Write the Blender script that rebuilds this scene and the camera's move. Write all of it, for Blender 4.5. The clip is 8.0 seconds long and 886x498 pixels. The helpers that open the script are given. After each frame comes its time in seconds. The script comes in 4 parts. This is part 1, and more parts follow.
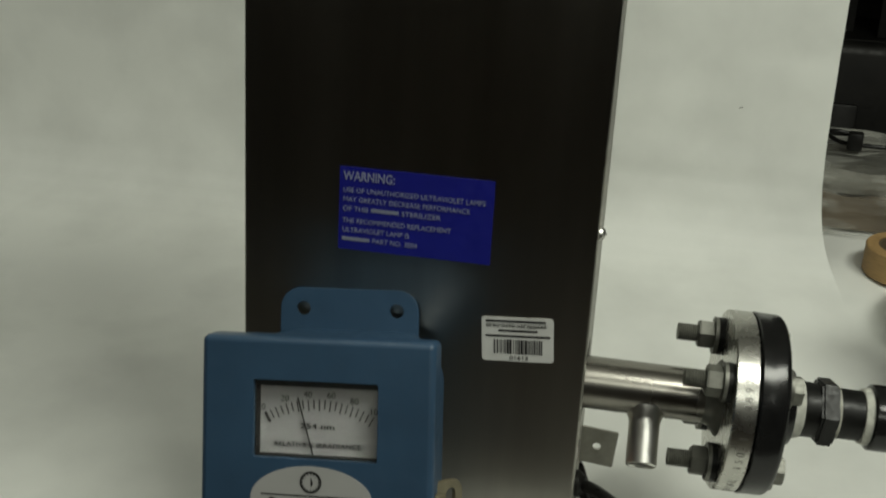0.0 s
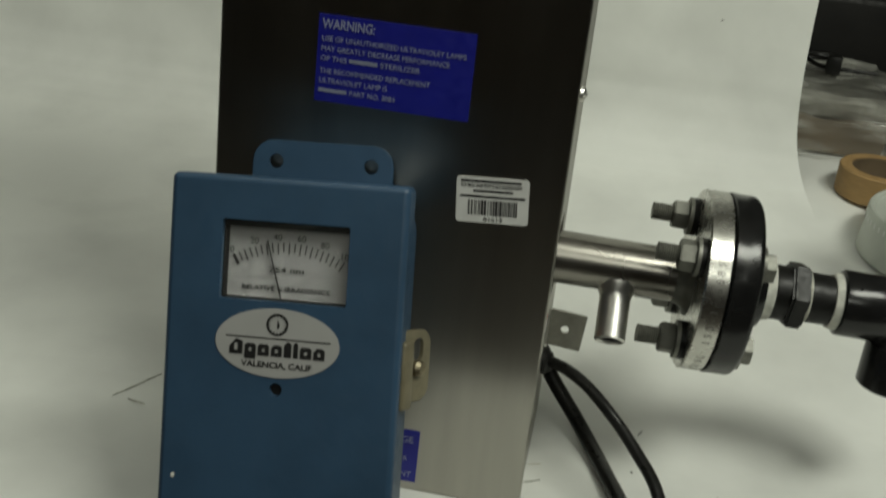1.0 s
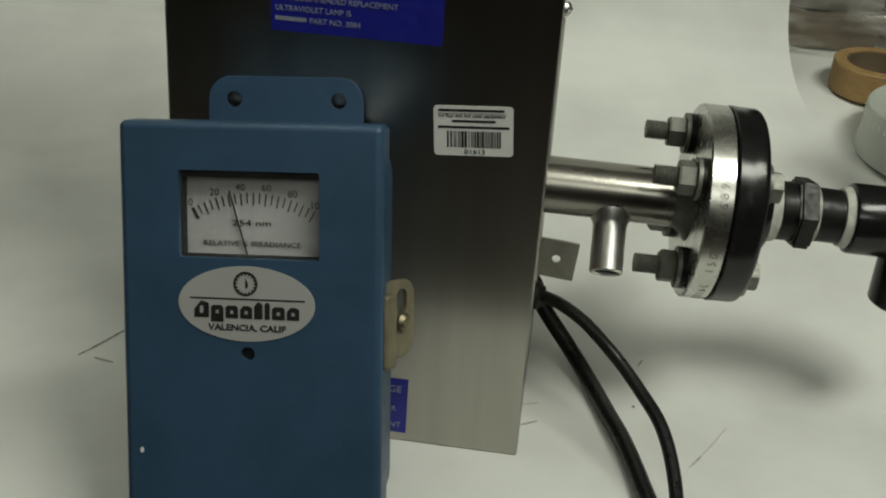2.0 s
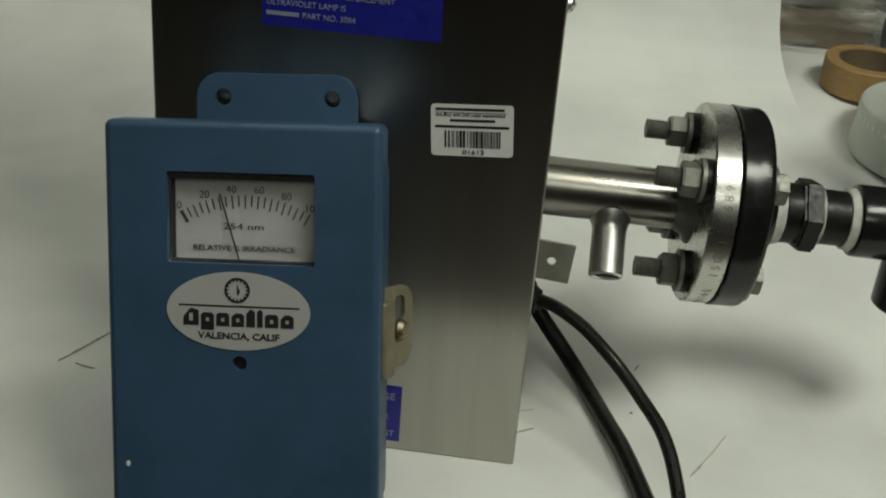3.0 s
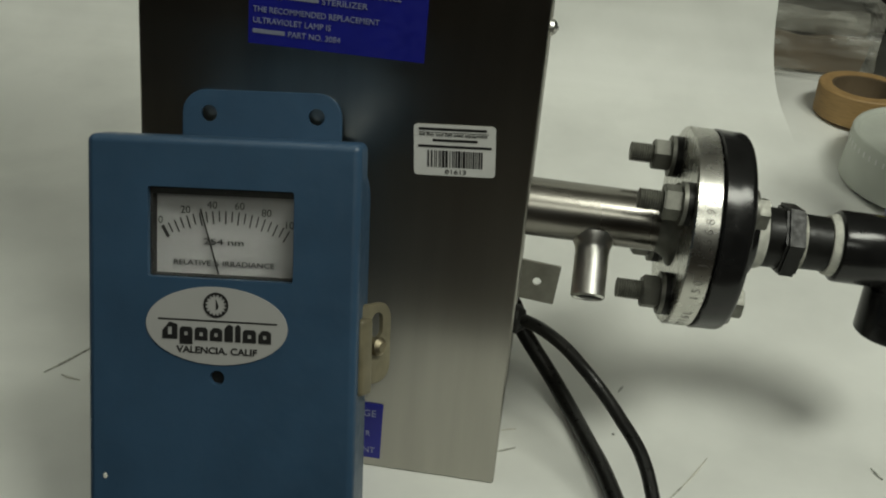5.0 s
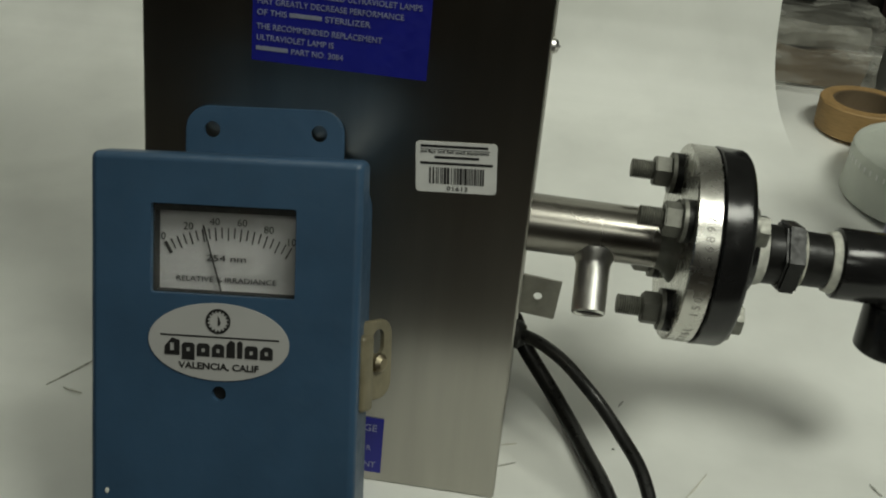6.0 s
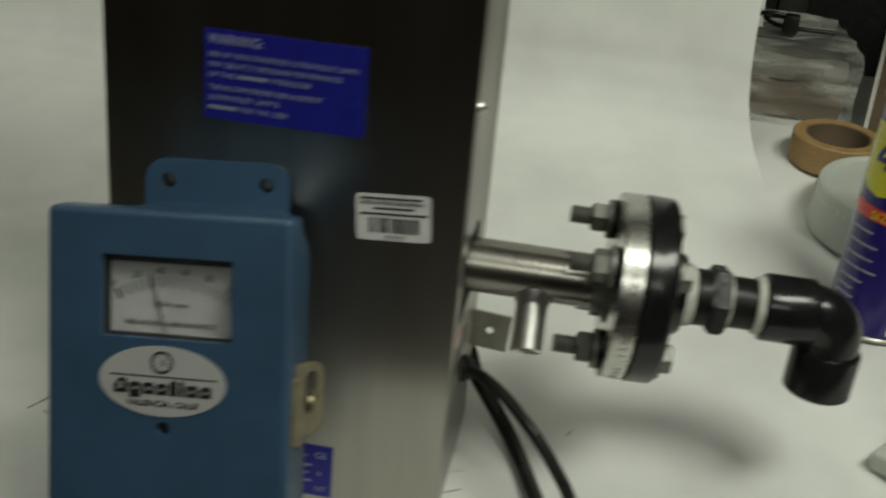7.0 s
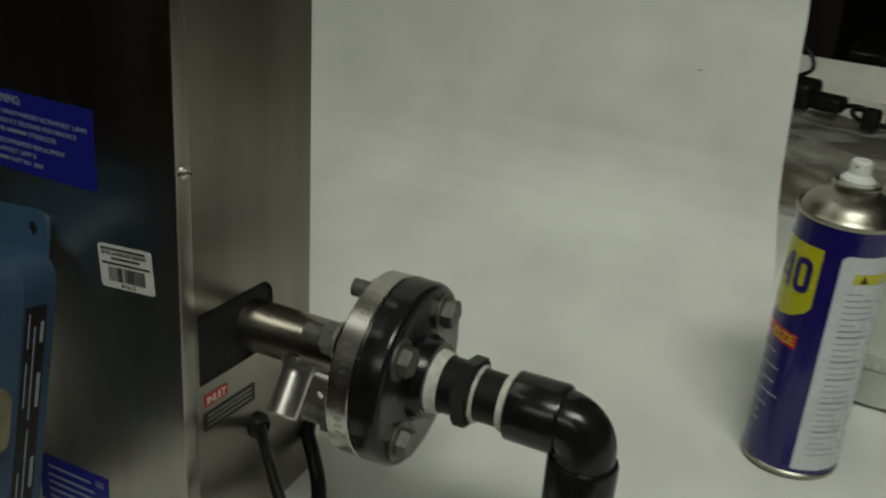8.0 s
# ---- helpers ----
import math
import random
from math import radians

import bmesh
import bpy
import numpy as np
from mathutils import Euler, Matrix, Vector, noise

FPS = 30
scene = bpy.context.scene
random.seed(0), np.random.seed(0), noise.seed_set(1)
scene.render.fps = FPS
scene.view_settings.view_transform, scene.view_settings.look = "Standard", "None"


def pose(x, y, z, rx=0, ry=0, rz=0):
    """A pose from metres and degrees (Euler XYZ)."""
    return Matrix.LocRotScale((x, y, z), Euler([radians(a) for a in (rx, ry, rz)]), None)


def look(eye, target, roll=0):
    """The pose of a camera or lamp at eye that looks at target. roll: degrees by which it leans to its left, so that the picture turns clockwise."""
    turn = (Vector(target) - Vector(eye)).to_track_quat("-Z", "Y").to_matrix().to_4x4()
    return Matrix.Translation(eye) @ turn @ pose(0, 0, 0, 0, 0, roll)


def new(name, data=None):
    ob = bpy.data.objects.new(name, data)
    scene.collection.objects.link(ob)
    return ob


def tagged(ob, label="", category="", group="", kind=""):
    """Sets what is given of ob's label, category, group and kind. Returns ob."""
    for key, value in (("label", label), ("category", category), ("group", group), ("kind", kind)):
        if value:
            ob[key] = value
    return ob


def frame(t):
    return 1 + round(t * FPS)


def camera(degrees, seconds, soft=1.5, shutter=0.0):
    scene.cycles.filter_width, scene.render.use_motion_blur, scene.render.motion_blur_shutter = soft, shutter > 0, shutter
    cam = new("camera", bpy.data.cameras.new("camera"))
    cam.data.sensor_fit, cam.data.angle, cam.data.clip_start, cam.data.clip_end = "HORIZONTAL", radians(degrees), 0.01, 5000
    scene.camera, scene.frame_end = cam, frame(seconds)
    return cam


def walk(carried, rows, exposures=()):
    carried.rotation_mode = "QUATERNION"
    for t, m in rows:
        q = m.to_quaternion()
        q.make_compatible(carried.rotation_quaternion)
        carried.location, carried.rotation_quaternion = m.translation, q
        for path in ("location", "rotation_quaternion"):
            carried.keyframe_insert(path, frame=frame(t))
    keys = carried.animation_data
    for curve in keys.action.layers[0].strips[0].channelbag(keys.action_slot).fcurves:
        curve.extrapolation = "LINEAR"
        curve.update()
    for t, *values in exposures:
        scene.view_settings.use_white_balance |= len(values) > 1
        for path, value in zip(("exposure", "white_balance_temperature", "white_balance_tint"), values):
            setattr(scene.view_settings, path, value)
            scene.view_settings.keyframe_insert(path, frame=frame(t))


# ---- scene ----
cam = camera(40.8, 8.0, soft=2.0, shutter=0.5)
PATH = [
    (0, (0.02, -0.614, 0.458), (-0.293, 1.249, -0.198), 3.3),
    (0.5, (0.017, -0.616, 0.431), (-0.27, 1.245, -0.244), 5.5),
    (1, (0.022, -0.624, 0.402), (-0.228, 1.227, -0.315), 6.4),
    (1.5, (0.012, -0.583, 0.396), (-0.188, 1.239, -0.405), 4.7),
    (1.7, (0.013, -0.577, 0.399), (-0.192, 1.226, -0.441), 4.1),
    (2.8, (0.003, -0.545, 0.395), (-0.152, 1.246, -0.482), 4.2),
    (3, (-0.001, -0.549, 0.393), (-0.153, 1.247, -0.475), 4.6),
    (3.5, (0.004, -0.553, 0.393), (-0.138, 1.25, -0.46), 5.1),
    (4, (0.007, -0.549, 0.394), (-0.137, 1.256, -0.456), 5.3),
    (5.5, (0.012, -0.552, 0.398), (-0.159, 1.257, -0.437), 5.4),
    (6, (0.011, -0.552, 0.401), (-0.158, 1.26, -0.428), 5.6),
    (6.5, (0.013, -0.563, 0.406), (-0.161, 1.252, -0.415), 6.2),
    (6.8, (0.023, -0.572, 0.426), (-0.164, 1.241, -0.398), 6.6),
    (6.9, (0.037, -0.575, 0.436), (-0.17, 1.232, -0.395), 6.1),
    (7, (0.064, -0.574, 0.445), (-0.168, 1.23, -0.389), 5.4),
    (7.1, (0.099, -0.578, 0.455), (-0.178, 1.223, -0.37), 4.7),
    (7.2, (0.136, -0.577, 0.466), (-0.183, 1.216, -0.361), 4.7),
    (7.3, (0.196, -0.581, 0.461), (-0.207, 1.215, -0.321), 4.3),
    (7.4, (0.258, -0.57, 0.466), (-0.235, 1.209, -0.305), 5.0),
    (7.5, (0.306, -0.552, 0.469), (-0.263, 1.209, -0.288), 5.5),
    (7.6, (0.361, -0.529, 0.476), (-0.303, 1.194, -0.292), 5.6),
    (7.8, (0.411, -0.493, 0.479), (-0.388, 1.169, -0.294), 4.5),
    (8, (0.413, -0.457, 0.477), (-0.463, 1.164, -0.301), 3.2),
]
walk(cam, [(t, look(eye, target, roll)) for t, eye, target, roll in PATH], exposures=[(0, 0.0), (6.7, 0.0), (7.1, -0.06), (7.3, -0.18), (7.6, -0.36), (8, -0.50)])

# ---- light ----
world = bpy.data.worlds.new("room_dusk")
scene.world = world
world.use_nodes = True
world.node_tree.nodes["Background"].inputs[0].default_value = (0.62, 0.66, 0.60, 1)
world.node_tree.nodes["Background"].inputs[1].default_value = 0.035


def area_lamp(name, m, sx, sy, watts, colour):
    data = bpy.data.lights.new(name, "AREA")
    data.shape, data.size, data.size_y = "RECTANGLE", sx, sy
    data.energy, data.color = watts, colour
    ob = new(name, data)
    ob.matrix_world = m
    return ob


# unseen lamps, three above the bench, one across the aisle; first two follow shadows
area_lamp("unseen_area_light", look((0.84, -0.62, 1.66), (0.30, 0.15, 0.0)), 0.9, 0.42, 19.6, (0.97, 1.0, 0.87))
area_lamp("unseen_area_light", look((-0.58, -0.55, 1.76), (0.0, 0.05, 0.0)), 0.9, 0.2, 1.3, (0.97, 1.0, 0.87))
# added fill for the paper left of the cabinet, no known source
area_lamp("unseen_area_light", look((-0.50, 0.10, 1.80), (-0.30, 0.08, 0.0)), 0.9, 0.2, 2.2, (0.97, 1.0, 0.87))
# added to give the drain stub its highlight, source assumed
area_lamp("unseen_area_light", look((0.45, -2.35, 1.62), (0.2, -0.2, 0.2)), 1.3, 0.5, 7.0, (0.97, 1.0, 0.87))


# ---- materials ----
def material(name, colour, rough=0.5, metal=0.0, var=0.12, scale=40.0, bump=0.1, bump_scale=200.0, stretch=(1, 1, 1),
             rough_var=0.1, coat=0.0, colour2=None, spec=0.5):
    m = bpy.data.materials.new(name)
    m.use_nodes = True
    nt = m.node_tree
    n, l = nt.nodes, nt.links
    p = n["Principled BSDF"]
    p.inputs["Metallic"].default_value = metal
    p.inputs["Coat Weight"].default_value = coat
    p.inputs["Specular IOR Level"].default_value = spec
    tc = n.new("ShaderNodeTexCoord")
    mp = n.new("ShaderNodeMapping")
    mp.inputs["Scale"].default_value = stretch
    l.new(tc.outputs["Object"], mp.inputs[0])
    big = n.new("ShaderNodeTexNoise")
    big.inputs["Scale"].default_value, big.inputs["Detail"].default_value = scale, 6
    l.new(mp.outputs[0], big.inputs["Vector"])
    fine = n.new("ShaderNodeTexNoise")
    fine.inputs["Scale"].default_value, fine.inputs["Detail"].default_value = bump_scale, 4
    l.new(mp.outputs[0], fine.inputs["Vector"])
    mix = n.new("ShaderNodeMix")
    mix.data_type = "RGBA"
    c2 = colour2 or tuple(c * (1 - var * 2) for c in colour)
    mix.inputs["A"].default_value, mix.inputs["B"].default_value = (*c2, 1), (*colour, 1)
    ramp = n.new("ShaderNodeMapRange")
    ramp.inputs["From Min"].default_value, ramp.inputs["From Max"].default_value = 0.3, 0.6
    l.new(big.outputs["Fac"], ramp.inputs["Value"])
    l.new(ramp.outputs[0], mix.inputs["Factor"])
    l.new(mix.outputs["Result"], p.inputs["Base Color"])
    rr = n.new("ShaderNodeMapRange")
    rr.inputs["From Min"].default_value, rr.inputs["From Max"].default_value = 0.3, 0.7
    rr.inputs["To Min"].default_value, rr.inputs["To Max"].default_value = max(0.02, rough - rough_var), min(1, rough + rough_var)
    l.new(fine.outputs["Fac"], rr.inputs["Value"])
    l.new(rr.outputs[0], p.inputs["Roughness"])
    bp = n.new("ShaderNodeBump")
    bp.inputs["Strength"].default_value, bp.inputs["Distance"].default_value = bump, 0.0006
    l.new(fine.outputs["Fac"], bp.inputs["Height"])
    l.new(bp.outputs[0], p.inputs["Normal"])
    return m


def brushed(name, colour, rough, along, aniso=0.0):
    """Brushed steel: fine scratches along one axis and soft smudges."""
    st = [260, 260, 260]
    st["xyz".index(along)] = 3
    m = material(name, colour, rough, 1.0, 0.09, 34.0, 0.06, 9.0, (1, 1, 0.12) if along == "z" else (1, 1, 0.35), 0.09)
    n, l = m.node_tree.nodes, m.node_tree.links
    p = n["Principled BSDF"]
    tc = n.new("ShaderNodeTexCoord")
    mp = n.new("ShaderNodeMapping")
    mp.inputs["Scale"].default_value = st
    l.new(tc.outputs["Object"], mp.inputs[0])
    sc = n.new("ShaderNodeTexNoise")
    sc.inputs["Scale"].default_value, sc.inputs["Detail"].default_value = 8.0, 3
    l.new(mp.outputs[0], sc.inputs["Vector"])
    bp = n.new("ShaderNodeBump")
    bp.inputs["Strength"].default_value, bp.inputs["Distance"].default_value = 0.05, 0.0003
    l.new(sc.outputs["Fac"], bp.inputs["Height"])
    l.new(bp.outputs[0], p.inputs["Normal"])
    if aniso:
        tg = n.new("ShaderNodeTangent")
        tg.direction_type, tg.axis = "RADIAL", "Z"
        l.new(tg.outputs[0], p.inputs["Tangent"])
        p.inputs["Anisotropic"].default_value = aniso
    return m


PAPER = material("white_paper", (0.81, 0.82, 0.78), 0.62, 0, 0.075, 9.0, 0.12, 11.0, rough_var=0.08)
for node in PAPER.node_tree.nodes:
    if node.type == "BUMP":
        node.inputs["Strength"].default_value, node.inputs["Distance"].default_value = 0.22, 0.006
BENCH = PAPER
FAINT_INK = material("grey_small_print", (0.26, 0.28, 0.36), 0.5, 0, 0.1, 300)
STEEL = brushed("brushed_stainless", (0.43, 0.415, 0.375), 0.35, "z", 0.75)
# same steel as the front, shade of the side put into its colour
STEEL_SHADED = brushed("brushed_stainless_shaded", (0.35, 0.335, 0.30), 0.33, "z", 0.6)
PIPE_STEEL = brushed("pipe_stainless", (0.31, 0.295, 0.265), 0.26, "x")
STAMP = material("stamped_shadow", (0.30, 0.29, 0.27), 0.45, 1.0, 0.1, 200, 0.02, 300)
POLISHED = material("polished_stainless", (0.84, 0.83, 0.79), 0.33, 1.0, 0.06, 60, 0.01, 300, rough_var=0.05)
RIM_STEEL = material("machined_flange_steel", (0.60, 0.59, 0.55), 0.27, 1.0, 0.04, 30, 0.01, 120, (1, 1, 1), 0.03)
ZINC = material("zinc_plated_steel", (0.22, 0.22, 0.195), 0.50, 0.8, 0.12, 120, 0.06, 500, rough_var=0.1)
THREAD = material("dull_stud_steel", (0.27, 0.27, 0.24), 0.55, 0.7, 0.15, 200, 0.06, 700, rough_var=0.1)
PLATE = material("dull_bracket_steel", (0.36, 0.35, 0.31), 0.45, 1.0, 0.12, 60, 0.15, 400, rough_var=0.1)
BLUE = material("blue_hammer_paint", (0.035, 0.079, 0.142), 0.40, 0, 0.10, 25, 0.22, 160, rough_var=0.06, spec=0.5)
BLACK = material("black_plastic", (0.012, 0.012, 0.012), 0.20, 0, 0.2, 60, 0.12, 90, rough_var=0.06, spec=0.4)
RUBBER = material("black_pvc_matt", (0.012, 0.012, 0.011), 0.40, 0, 0.2, 80, 0.2, 300, rough_var=0.1, spec=0.25)
CABLE = material("black_cable_jacket", (0.012, 0.012, 0.011), 0.34, 0, 0.2, 60, 0.1, 300, rough_var=0.1, spec=0.3)
# near-black put into holes and recesses for their shade
DARK = material("recess_shade_black", (0.006, 0.006, 0.006), 0.7, 0)
SEAL = material("white_thread_tape", (0.72, 0.72, 0.66), 0.6, 0, 0.12, 180, 0.5, 500)
TAN = material("tan_latch_paint", (0.22, 0.195, 0.125), 0.42, 0.2, 0.18, 70, 0.15, 300)
BRASS = material("latch_screw_metal", (0.33, 0.29, 0.20), 0.48, 1.0, 0.15, 100, 0.1, 300)
# white card, with the shade of the window recess put into its colour
DIAL = material("shaded_dial_card", (0.24, 0.236, 0.248), 0.55, 0, 0.03, 40, 0.03, 200)
INK = material("black_ink", (0.012, 0.012, 0.012), 0.5, 0)
WHITE_INK = material("white_ink", (0.27, 0.29, 0.43), 0.5, 0, 0.1, 300)
LABEL_GREY = material("pale_label_box", (0.34, 0.35, 0.37), 0.5, 0, 0.15, 300)
STICKER = material("white_vinyl_label", (0.76, 0.76, 0.73), 0.42, 0, 0.05, 60, 0.04, 200)
OVAL = material("pale_grey_logo_plate", (0.40, 0.40, 0.39), 0.4, 0, 0.03, 40, 0.03, 200)
SIGN_BLUE = material("royal_blue_label", (0.012, 0.015, 0.25), 0.4, 0, 0.08, 50, 0.05, 200)
RED = material("red_label", (0.42, 0.035, 0.02), 0.45, 0, 0.1, 60)
CAN_BLUE = material("can_blue_lacquer", (0.013, 0.007, 0.12), 0.2, 0, 0.06, 60, 0.02, 200, rough_var=0.05, coat=0.4)
CAN_YELLOW = material("can_yellow_print", (0.52, 0.50, 0.012), 0.25, 0, 0.06, 60, 0.02, 200, coat=0.3)
CAN_RED = material("can_red_print", (0.55, 0.03, 0.02), 0.25, 0, 0.06, 60, 0.02, 200, coat=0.3)
CAN_WHITE = material("can_white_print", (0.62, 0.64, 0.68), 0.28, 0, 0.04, 60, 0.02, 200, coat=0.3)
TIN = material("satin_tinplate", (0.38, 0.365, 0.31), 0.36, 1.0, 0.04, 60, 0.008, 300, rough_var=0.05)
NOZZLE = material("white_plastic", (0.75, 0.76, 0.73), 0.4, 0, 0.03, 60, 0.03, 200)
TUB = material("cloudy_white_plastic", (0.54, 0.57, 0.51), 0.42, 0, 0.05, 30, 0.05, 150)
TAPE = material("masking_tape_tan", (0.40, 0.25, 0.10), 0.6, 0, 0.12, 90, 0.2, 300, (1, 1, 8))
CARDBOARD = material("brown_cardboard", (0.13, 0.092, 0.052), 0.75, 0, 0.1, 30, 0.2, 200)
CARD_WHITE = material("white_carton", (0.66, 0.66, 0.60), 0.6, 0, 0.08, 30, 0.1, 200)
MAROON = material("dark_maroon_wall", (0.022, 0.007, 0.008), 0.7, 0, 0.15, 6, 0.1, 60)
# near black: the missing light behind the bench is put into this colour
GLOOM = material("shaded_shop_wall", (0.010, 0.009, 0.008), 0.8, 0, 0.25, 3, 0.2, 40)
# tone chosen to lift and brown the reflections in the cabinet front
BROWN = material("reflection_tint_wall", (0.13, 0.105, 0.082), 0.8, 0, 0.25, 3, 0.2, 40)
FLOOR = material("dark_shop_floor", (0.15, 0.13, 0.11), 0.6, 0, 0.25, 4, 0.2, 60)
# pale so that the unseen ceiling bounces fill and brightens metal reflections
CEIL = material("pale_fill_ceiling", (0.50, 0.49, 0.45), 0.8, 0, 0.1, 5, 0.2, 60)
# kept near black for the dim shop behind; the black chair shares it
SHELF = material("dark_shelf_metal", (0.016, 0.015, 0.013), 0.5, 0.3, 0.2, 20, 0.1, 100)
PLYWOOD = material("bench_edge_wood", (0.22, 0.16, 0.10), 0.6, 0, 0.15, 20, 0.1, 120)


def film_material():
    """Crinkled clear packing film: thin, glossy, mostly see-through."""
    m = bpy.data.materials.new("clear_packing_film")
    m.use_nodes = True
    n, l = m.node_tree.nodes, m.node_tree.links
    p = n["Principled BSDF"]
    p.inputs["Base Color"].default_value = (0.62, 0.62, 0.56, 1)
    p.inputs["Roughness"].default_value = 0.16
    tr = n.new("ShaderNodeBsdfTransparent")
    mx = n.new("ShaderNodeMixShader")
    no = n.new("ShaderNodeTexNoise")
    no.inputs["Scale"].default_value, no.inputs["Detail"].default_value = 28, 5
    mr = n.new("ShaderNodeMapRange")
    mr.inputs["From Min"].default_value, mr.inputs["From Max"].default_value = 0.42, 0.72
    mr.inputs["To Min"].default_value, mr.inputs["To Max"].default_value = 0.12, 0.70
    tc = n.new("ShaderNodeTexCoord")
    mp = n.new("ShaderNodeMapping")
    mp.inputs["Scale"].default_value = (0.6, 1, 1.8)
    l.new(tc.outputs["Object"], mp.inputs[0])
    l.new(mp.outputs[0], no.inputs["Vector"])
    l.new(no.outputs["Fac"], mr.inputs["Value"])
    l.new(mr.outputs[0], mx.inputs[0])
    l.new(tr.outputs[0], mx.inputs[1])
    l.new(p.outputs[0], mx.inputs[2])
    bp = n.new("ShaderNodeBump")
    bp.inputs["Strength"].default_value, bp.inputs["Distance"].default_value = 1.0, 0.010
    l.new(no.outputs["Fac"], bp.inputs["Height"])
    l.new(bp.outputs[0], p.inputs["Normal"])
    l.new(mx.outputs[0], n["Material Output"].inputs[0])
    return m


FILM = film_material()


def glass_material():
    m = bpy.data.materials.new("dial_window_glass")
    m.use_nodes = True
    p = m.node_tree.nodes["Principled BSDF"]
    p.inputs["Transmission Weight"].default_value = 1.0
    p.inputs["Roughness"].default_value = 0.03
    p.inputs["IOR"].default_value = 1.15
    p.inputs["Base Color"].default_value = (0.95, 0.96, 0.93, 1)
    return m


GLASS = glass_material()


# ---- mesh helpers ----
def part(name, bm, mat, parent, label="", m=None, smooth=True, flat_over=9.0):
    me = bpy.data.meshes.new(name)
    if smooth:
        bmesh.ops.recalc_face_normals(bm, faces=bm.faces)
        for f in bm.faces:
            f.smooth = True
        for e in bm.edges:
            if len(e.link_faces) == 2 and e.calc_face_angle(0) > radians(32):
                e.smooth = False
    front = None
    if flat_over < 1:
        bmesh.ops.split_edges(bm, edges=[e for e in bm.edges if len(e.link_faces) == 2 and e.calc_face_angle(0) > radians(50)])
        bm.normal_update()
        front = []
        for v in bm.verts:
            flat = [f for f in v.link_faces if abs(f.normal.y) > 0.999]
            front.append(Vector((0, math.copysign(1, flat[0].normal.y), 0)) if flat else v.normal.copy())
    bm.to_mesh(me)
    bm.free()
    if front:
        me.normals_split_custom_set_from_vertices(front)
    me.materials.append(mat)
    ob = new(name, me)
    if parent:
        ob.parent = parent
    if m:
        ob.matrix_local = m
    if label:
        tagged(ob, label)
    return ob


def thing(name, m, label, category, group=""):
    ob = new(name)
    ob.empty_display_size = 0.02
    ob.matrix_world = m
    return tagged(ob, label, category, group)


def rbox(x0, x1, y0, y1, z0, z1, r=0.0, seg=2):
    bm = bmesh.new()
    bmesh.ops.create_cube(bm, size=1)
    for v in bm.verts:
        v.co = Vector((x0 if v.co.x < 0 else x1, y0 if v.co.y < 0 else y1, z0 if v.co.z < 0 else z1))
    if r > 0:
        bmesh.ops.bevel(bm, geom=bm.edges[:], offset=r, segments=seg, profile=0.5, affect="EDGES")
    return bm


AXES = {"x": Matrix(((0, 0, 1), (1, 0, 0), (0, 1, 0))).to_4x4(), "y": Matrix(((1, 0, 0), (0, 0, 1), (0, -1, 0))).to_4x4(), "z": Matrix.Identity(4)}


def lathe(profile, seg=40, axis="z", closed=False):
    """Turned body: (radius, height) pairs round an axis."""
    bm = bmesh.new()
    rings = []
    for r, h in profile:
        if r < 1e-6:
            rings.append([bm.verts.new((0, 0, h))])
        else:
            rings.append([bm.verts.new((r * math.cos(2 * math.pi * k / seg), r * math.sin(2 * math.pi * k / seg), h)) for k in range(seg)])
    pairs = list(zip(rings[:-1], rings[1:]))
    if closed:
        pairs.append((rings[-1], rings[0]))
    for a, b in pairs:
        for k in range(seg):
            j = (k + 1) % seg
            if len(a) == 1 and len(b) == 1:
                continue
            if len(a) == 1:
                bm.faces.new((a[0], b[k], b[j]))
            elif len(b) == 1:
                bm.faces.new((a[k], b[0], a[j]))
            else:
                bm.faces.new((a[k], a[j], b[j], b[k]))
    bmesh.ops.transform(bm, matrix=AXES[axis], verts=bm.verts)
    return bm


def prism(sides, r, h0, h1, axis="z", turn=0.0, chamfer=0.0):
    """A nut or bolt head: a prism with its outer corners chamfered; r is the corner radius."""
    bm = bmesh.new()
    bmesh.ops.create_cone(bm, cap_ends=True, segments=sides, radius1=r, radius2=r, depth=h1 - h0)
    bmesh.ops.transform(bm, matrix=Matrix.Translation((0, 0, (h0 + h1) / 2)) @ Matrix.Rotation(turn, 4, "Z"), verts=bm.verts)
    if chamfer:
        bmesh.ops.bevel(bm, geom=[e for e in bm.edges if abs(e.verts[0].co.z - e.verts[1].co.z) < 1e-6], offset=chamfer, segments=2, affect="EDGES")
    bmesh.ops.transform(bm, matrix=AXES[axis], verts=bm.verts)
    return bm


def spline(points, steps=10):
    pts = [Vector(p) for p in points]
    pts = [pts[0] * 2 - pts[1], *pts, pts[-1] * 2 - pts[-2]]
    out = []
    for a, b, c, d in zip(pts, pts[1:], pts[2:], pts[3:]):
        for k in range(steps):
            t = k / steps
            out.append(0.5 * (2 * b + (c - a) * t + (2 * a - 5 * b + 4 * c - d) * t * t + (3 * b - a - 3 * c + d) * t ** 3))
    return out + [pts[-2]]


